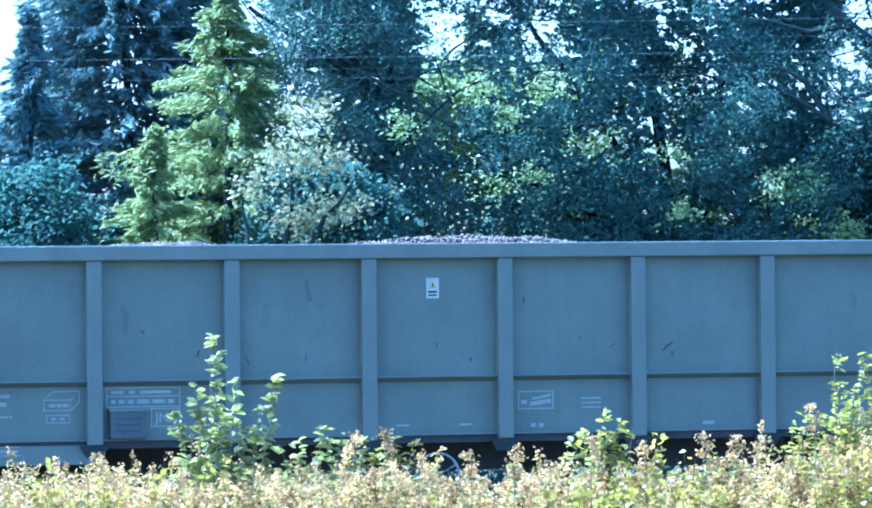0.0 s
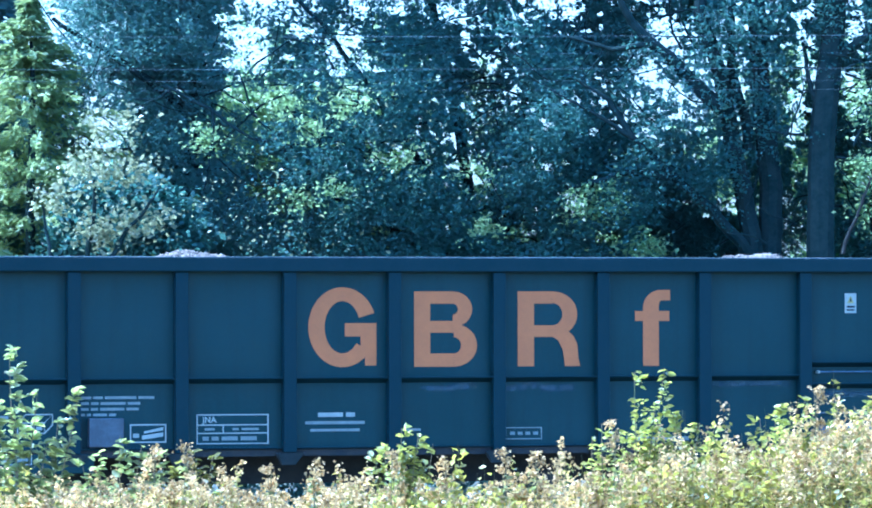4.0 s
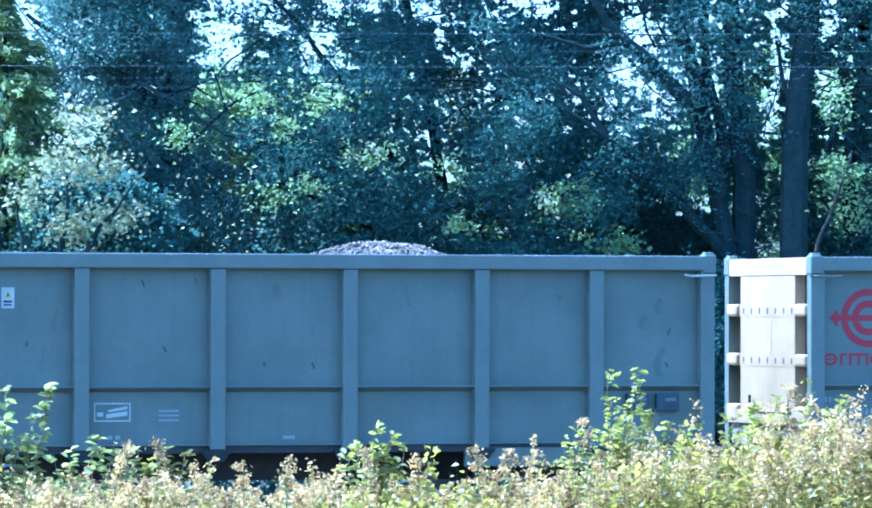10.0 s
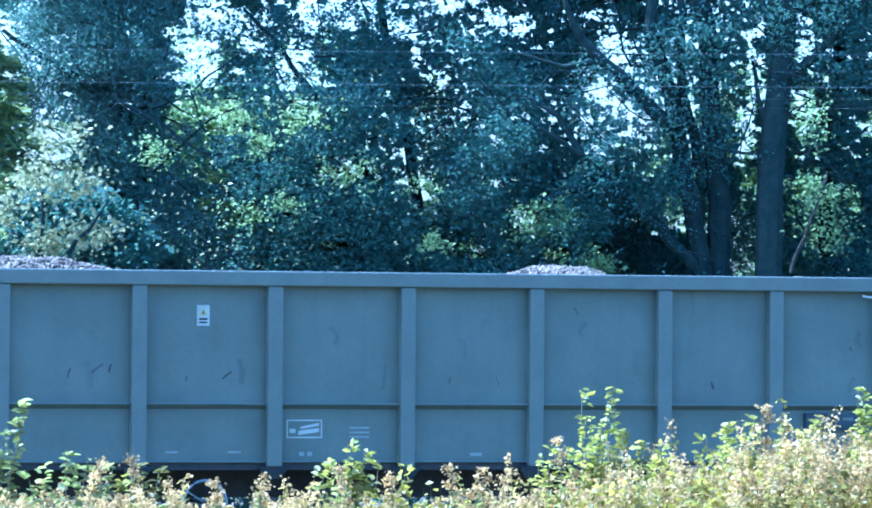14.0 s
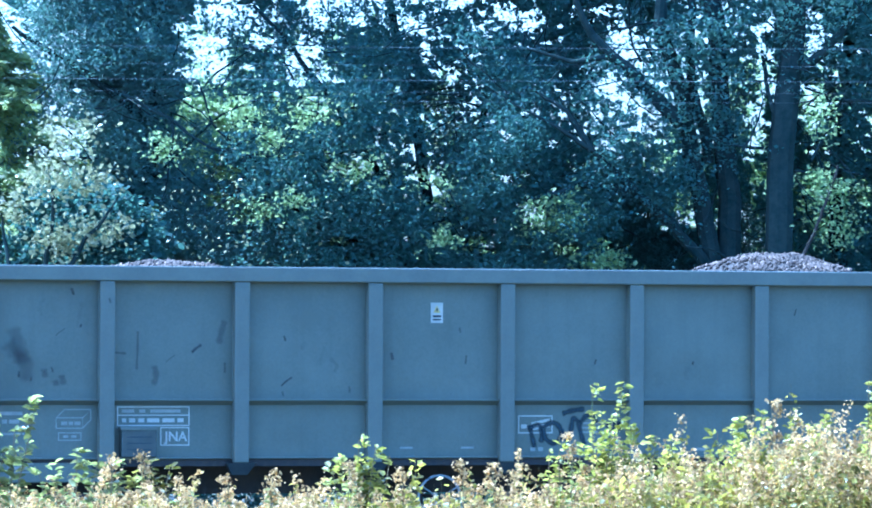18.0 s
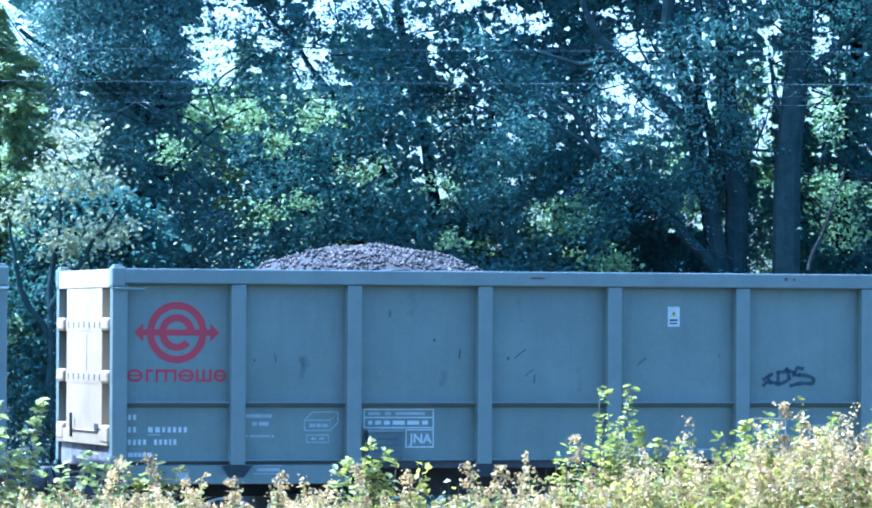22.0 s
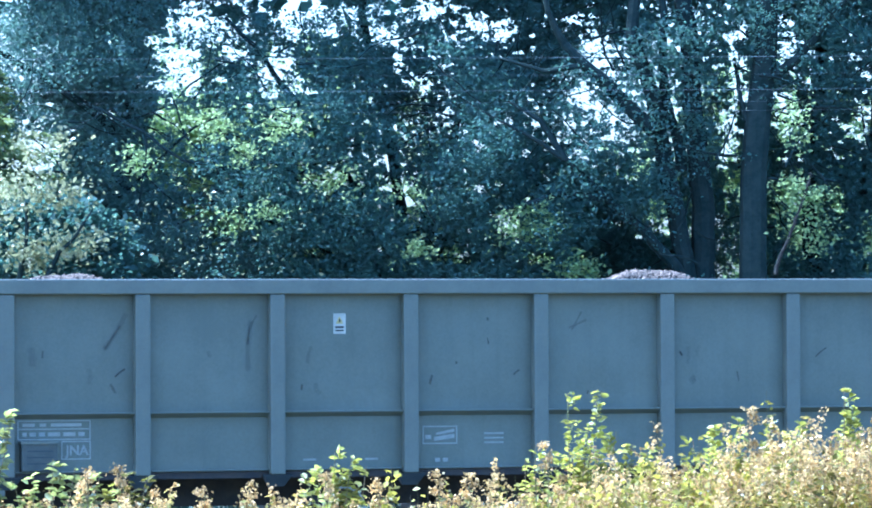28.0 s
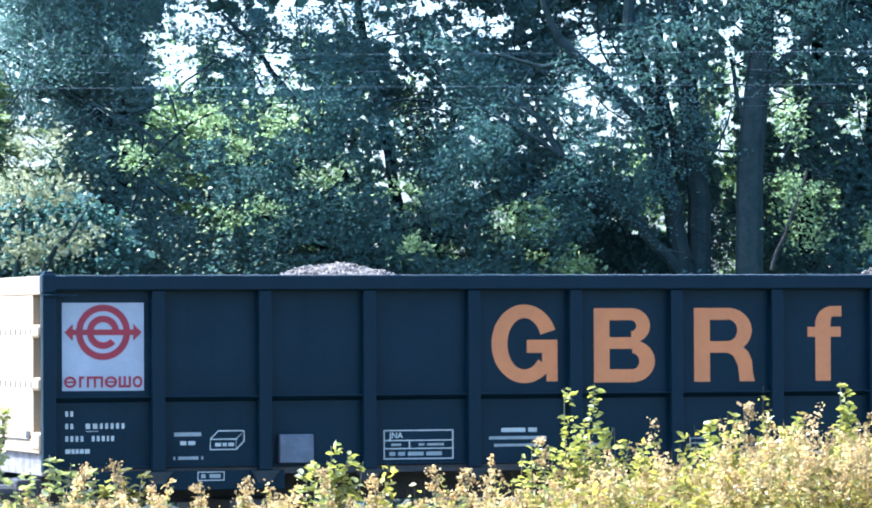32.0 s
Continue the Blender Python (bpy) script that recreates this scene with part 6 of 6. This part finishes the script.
t = tree_at(-8.2, 58, "dim green bush below the conifers", "bush", "dim_bush")
limb(t, "stem", [(-8.2, 58, -0.5), (-8.2, 58, 2.8)], 0.05, 0.02, seed=64)
crown(t, "foliage", LEAF, 6000, (-7.9, 1.0), (58, 0.6), (3.1, 1.3), 0.07, 65, cut=0.36)
t = tree_at(-5.9, 60.3, "dark bush behind the golden conifer", "bush", "dim_bush")
limb(t, "stem", [(-5.9, 60.3, -0.5), (-5.9, 60.3, 3.4)], 0.05, 0.02, seed=66)
crown(t, "foliage", LEAF, 5000, (-5.9, 1.3), (60.3, 0.6), (3.2, 1.9), 0.07, 67, cut=0.3)

# five wires across the view, each one span
for z, r in ((5.62, 0.0017), (5.43, 0.0008), (5.26, 0.0019), (5.13, 0.0008), (5.03, 0.0009)):
    bm = bmesh.new()
    rod(bm, [spot(-40 + i * 4, 52, z + 0.0006 * (i * 4 - 40) ** 2 * 0.4) for i in range(21)], r, sides=5)
    tagged(part("overhead_wire", bm, WIRE, None), "thin weathered wire strung before the trees", "wire", "overhead wires")


# ---- the bank of weeds in front of the line ----
def bank_top(u):
    """How high the weeds stand along the bank."""
    return np.interp(u, (-6, -3.5, -2.4, -1.0, 0.3, 1.1, 1.8, 2.3, 2.8, 3.4, 5), (1.02, 1.02, 0.97, 0.97, 1.04, 1.13, 1.26, 1.41, 1.55, 1.52, 1.5))


def weed_bank(seed, count, d0, d1):
    """Tall weeds, each a stem with leaves and a fluffy head, gathered into foliage and seed heads."""
    rng = np.random.default_rng(seed)
    d = rng.uniform(d0, d1, count)
    u = rng.uniform(-5.6, 4.4, count) * d / 38
    p = np.stack([u, d, 0 * u], 1)
    top = 2.55 + (bank_top(u * 38 / d) - 2.55) * d / 38 + (lumps(p, 2.6, 5) - 0.5) * 0.36 + (lumps(p, 8.0, 6) - 0.5) * 0.3
    top += rng.normal(size=count) * 0.04 + 0.3 * rng.random(count) ** 8 - 0.03
    lean = rng.normal(size=(count, 2)) * 0.06

    def along(f, spread, per):
        """Places at the share f of each stem's height, scattered round it."""
        off = rng.normal(size=(count, per, 3)) * spread * np.clip(2.1 - 1.75 * np.broadcast_to(f, (count, per)), 0.25, 1.1)[..., None]
        zz = (top[:, None] + 0.45) * f - 0.45
        return (u[:, None] + lean[:, :1] * f + off[..., 0]), (d[:, None] + lean[:, 1:] * f + off[..., 1]), zz + off[..., 2]

    def gather(name, mat, pick, places, size, label, category, flat, slim, droop=0.0):
        uu, dd, zz = (a[pick].ravel() for a in places)
        ob = new(name, leaves(name, spots(uu, dd, zz), size, mat, rng, flat, slim, droop))
        tagged(ob, label, category, kind="stuff")

    kindof = lumps(p, 1.6, 9) + rng.normal(size=count) * 0.13 + 0.08 - 0.05 * (u + 1)
    seedy, fresh = kindof > 0.4, kindof <= 0.34
    # heads: a few puffs of fluff one above the other
    puff = rng.integers(0, 7, (count, 60)) / 7.0
    pu = along(1 - puff * 0.16 + 0 * puff, 0.055, 60)
    pu = (pu[0] + np.sin(puff * 40 + u[:, None] * 50) * 0.085 * (0.25 + puff), pu[1] + np.cos(puff * 31 + u[:, None] * 70) * 0.065 * (0.25 + puff), pu[2])
    gather("seed_heads", SEED, seedy, pu, 0.031, "pinkish cream fluffy seed heads on the bank", "seed heads", 0.3, 0.45)
    f = 0.66 + 0.32 * rng.random((count, 18))
    gather("dry_stalks", DRY, ~fresh, along(f, 0.05, 18), 0.06, "straw-coloured dry leaves on the bank", "stalks", 0.2, 0.2, -0.3)
    f = 0.5 + 0.44 * rng.random((count, 30))
    gather("weed_foliage", WEEDGREEN, seedy, along(f, 0.07, 30), 0.055, "tangled olive weed leaves on the lineside bank", "weeds", 0.5, 0.34)
    f = 0.5 + 0.47 * rng.random((count, 44))
    gather("lit_weed_foliage", WEED, ~seedy, along(f, 0.065, 44), 0.062, "yellow-green sunlit weed leaves on the bank", "weeds", 0.5, 0.36)
    n = count
    v = np.empty((n, 4, 3))
    lo, hi = spots(u, d, np.full(n, -0.45)), spots(u + lean[:, 0], d + lean[:, 1], top)
    side = np.array(ALONG) * 0.0022
    v[:, 0], v[:, 1], v[:, 2], v[:, 3] = lo - side, lo + side, hi + side * 0.5, hi - side * 0.5
    ob = new("weed_stems", cloud_mesh("weed_stems", v.reshape(-1, 3), np.arange(n * 4).reshape(-1, 4), STEM))
    tagged(ob, "thin green weed stems on the bank", "stems", kind="stuff")


weed_bank(71, 2300, 35.5, 40.0)


def sapling(u, d, tops, seed, mat, label, leaf=0.055, low=0.2, dense=1.0, name="sapling"):
    """A young shoot: stems from the ground with leaves set along their upper part."""
    t = new(name)
    t.location = spot(u, d, -0.45)
    tagged(t, label, "sapling", "saplings on the bank")
    rng = np.random.default_rng(seed)
    for i, (du, top) in enumerate(tops):
        a, b = Vector((0, 0, 0)), spot(u + du, d + rng.uniform(-0.1, 0.1), top) - t.location
        pts = [a.lerp(b, f) + Vector((math.sin(f * 5 + i) * 0.04, 0, 0)) for f in np.linspace(0, 1, 9)]
        part("stem", rod(bmesh.new(), pts, 0.012, 0.003, 5), STEM, t)
        n = int((top - 0.8) * 150 * dense)
        f = 1 - rng.random(n) ** 0.9 * (1 - (low + 0.9) / (top + 0.45))
        at = np.array(a)[None] + np.outer(f, np.array(b - a))
        rad = 0.04 + 0.11 * (1 - f) / (1 - f.min() + 1e-6)
        az = rng.uniform(0, 6.28, n)
        way = np.stack([np.cos(az), np.sin(az), rng.uniform(-0.2, 0.7, n)], 1)
        at = at + way * rad[:, None] * rng.uniform(0.4, 1.1, (n, 1))
        piece("leaves", leaves("leaves", at, leaf * 1.3, mat, rng, 0.5, 0.24, along=way, full=True), t)
    return t


sapling(-3.49, 37, ((-0.05, 2.34), (-0.2, 1.95), (0.1, 1.98), (0.42, 2.0), (-0.38, 1.72), (0.3, 1.75), (0.0, 1.75), (-0.15, 1.65), (0.2, 1.6), (-0.3, 1.55)), 81, WEEDPALE, "tall slender sapling with grey-green leaves", 0.075, dense=0.55)
sapling(-2.75, 37.2, ((0.05, 1.62), (0.2, 1.55), (-0.15, 1.5), (0.35, 1.5), (-0.3, 1.45)), 82, WEEDPALE, "low leafy sapling among the weeds", 0.07, dense=0.6)
sapling(-2.2, 37.4, ((0.05, 1.5), (0.2, 1.46), (-0.1, 1.4)), 88, WEEDGREEN, "low leafy sapling among the weeds", 0.055)
sapling(-0.54, 37.3, ((0.05, 1.68), (0.16, 1.64), (-0.14, 1.55), (0.22, 1.55), (-0.22, 1.48), (0, 1.5)), 83, SHOOT, "small fresh green sapling", 0.066, dense=0.8)
sapling(1.33, 37.0, ((0, 2.12), (0.21, 2.15), (0.1, 1.85), (0.3, 1.82), (0.45, 1.72), (0.6, 1.66), (-0.1, 1.65), (0.2, 1.6)), 84, SHOOT, "tall twin-topped sapling with bright green leaves", 0.052)
sapling(1.07, 37.0, ((0, 1.72), (-0.1, 1.6), (0.1, 1.5)), 85, SHOOT, "short sapling with bright green leaves", 0.05)
sapling(3.52, 37.4, ((0, 2.16), (0.04, 2.0), (-0.03, 1.9)), 86, SHOOT, "thin sapling with bright top leaves", 0.055)
sapling(2.45, 37.4, ((0, 1.85), (0.2, 1.9), (0.45, 1.88), (-0.2, 1.75), (0.7, 1.86)), 87, SHOOT, "leafy shoots at the top of the bank", 0.055)


def flowering_weed(u, d, top, seed):
    """A tall weed whose side stalks carry fluffy heads."""
    t = new("flowering_weed")
    t.location = spot(u, d, -0.45)
    tagged(t, "tall weed with fluffy pinkish cream seed heads", "weed", "flowering weeds on the bank")
    rng = np.random.default_rng(seed)
    tip = spot(u, d, top) - t.location
    part("stem", rod(bmesh.new(), [tip * f + Vector((math.sin(f * 4 + seed) * 0.02, 0, 0)) for f in np.linspace(0, 1, 7)], 0.007, 0.003, 5), STEM, t)
    for i in range(6):
        f = 1 - 0.035 * i
        foot = tip * (f - 0.06)
        end = tip * f + Vector((rng.uniform(-1, 1) * (0.03 + 0.022 * i), rng.uniform(-0.06, 0.06), rng.uniform(-0.01, 0.03)))
        stalk = part("stalk", rod(bmesh.new(), [foot, foot.lerp(end, 0.6) + Vector((0, 0, 0.01)), end], 0.003, 0.002, 4), STEM, t)
        n = 46
        at = np.array(end) + rng.normal(size=(n, 3)) * (0.026, 0.026, 0.02)
        piece("seed_head", leaves("seed_head", at, 0.026, SEED, rng, 0.2, 0.5), stalk)["kind"] = "stuff"
    n = 26
    f = rng.uniform(0.62, 0.94, n)
    way = np.stack([rng.uniform(-1, 1, n), rng.uniform(-1, 1, n), rng.uniform(-0.3, 0.4, n)], 1)
    at = np.outer(f, np.array(tip)) + way * 0.05
    piece("leaves", leaves("leaves", at, 0.07, WEEDPALE, rng, 0.4, 0.2, along=way, full=True), t)


for i, (u, top) in enumerate(((0.27, 1.48), (0.51, 1.50), (-0.17, 1.43), (-2.17, 1.55), (-2.41, 1.53), (-1.19, 1.41), (-1.54, 1.35), (-1.89, 1.34), (2.67, 1.98), (3.42, 1.75), (-0.58, 1.46), (1.13, 1.69))):
    flowering_weed(u, 36.6, top, 400 + i)


# ---- movement ----
def motions():
    for k, (w, load) in enumerate(zip(WAGONS, LOADS)):
        rows = [(t, pose(x - PITCH * k, 0, 0)) for t, x in RUN]
        walk(w, rows)
        walk(load, rows)
    times = [i * 0.16 for i in range(200)] + [32.0]
    run = np.interp(times, [t for t, _ in RUN], [x for _, x in RUN])
    for sets in WHEELSETS:
        for ax in sets:
            p = ax.location.copy()
            walk(ax, [(t, Matrix.Translation(p) @ Matrix.Rotation((x - RUN[0][1]) / 0.46, 4, "Y")) for t, x in zip(times, run)])


motions()
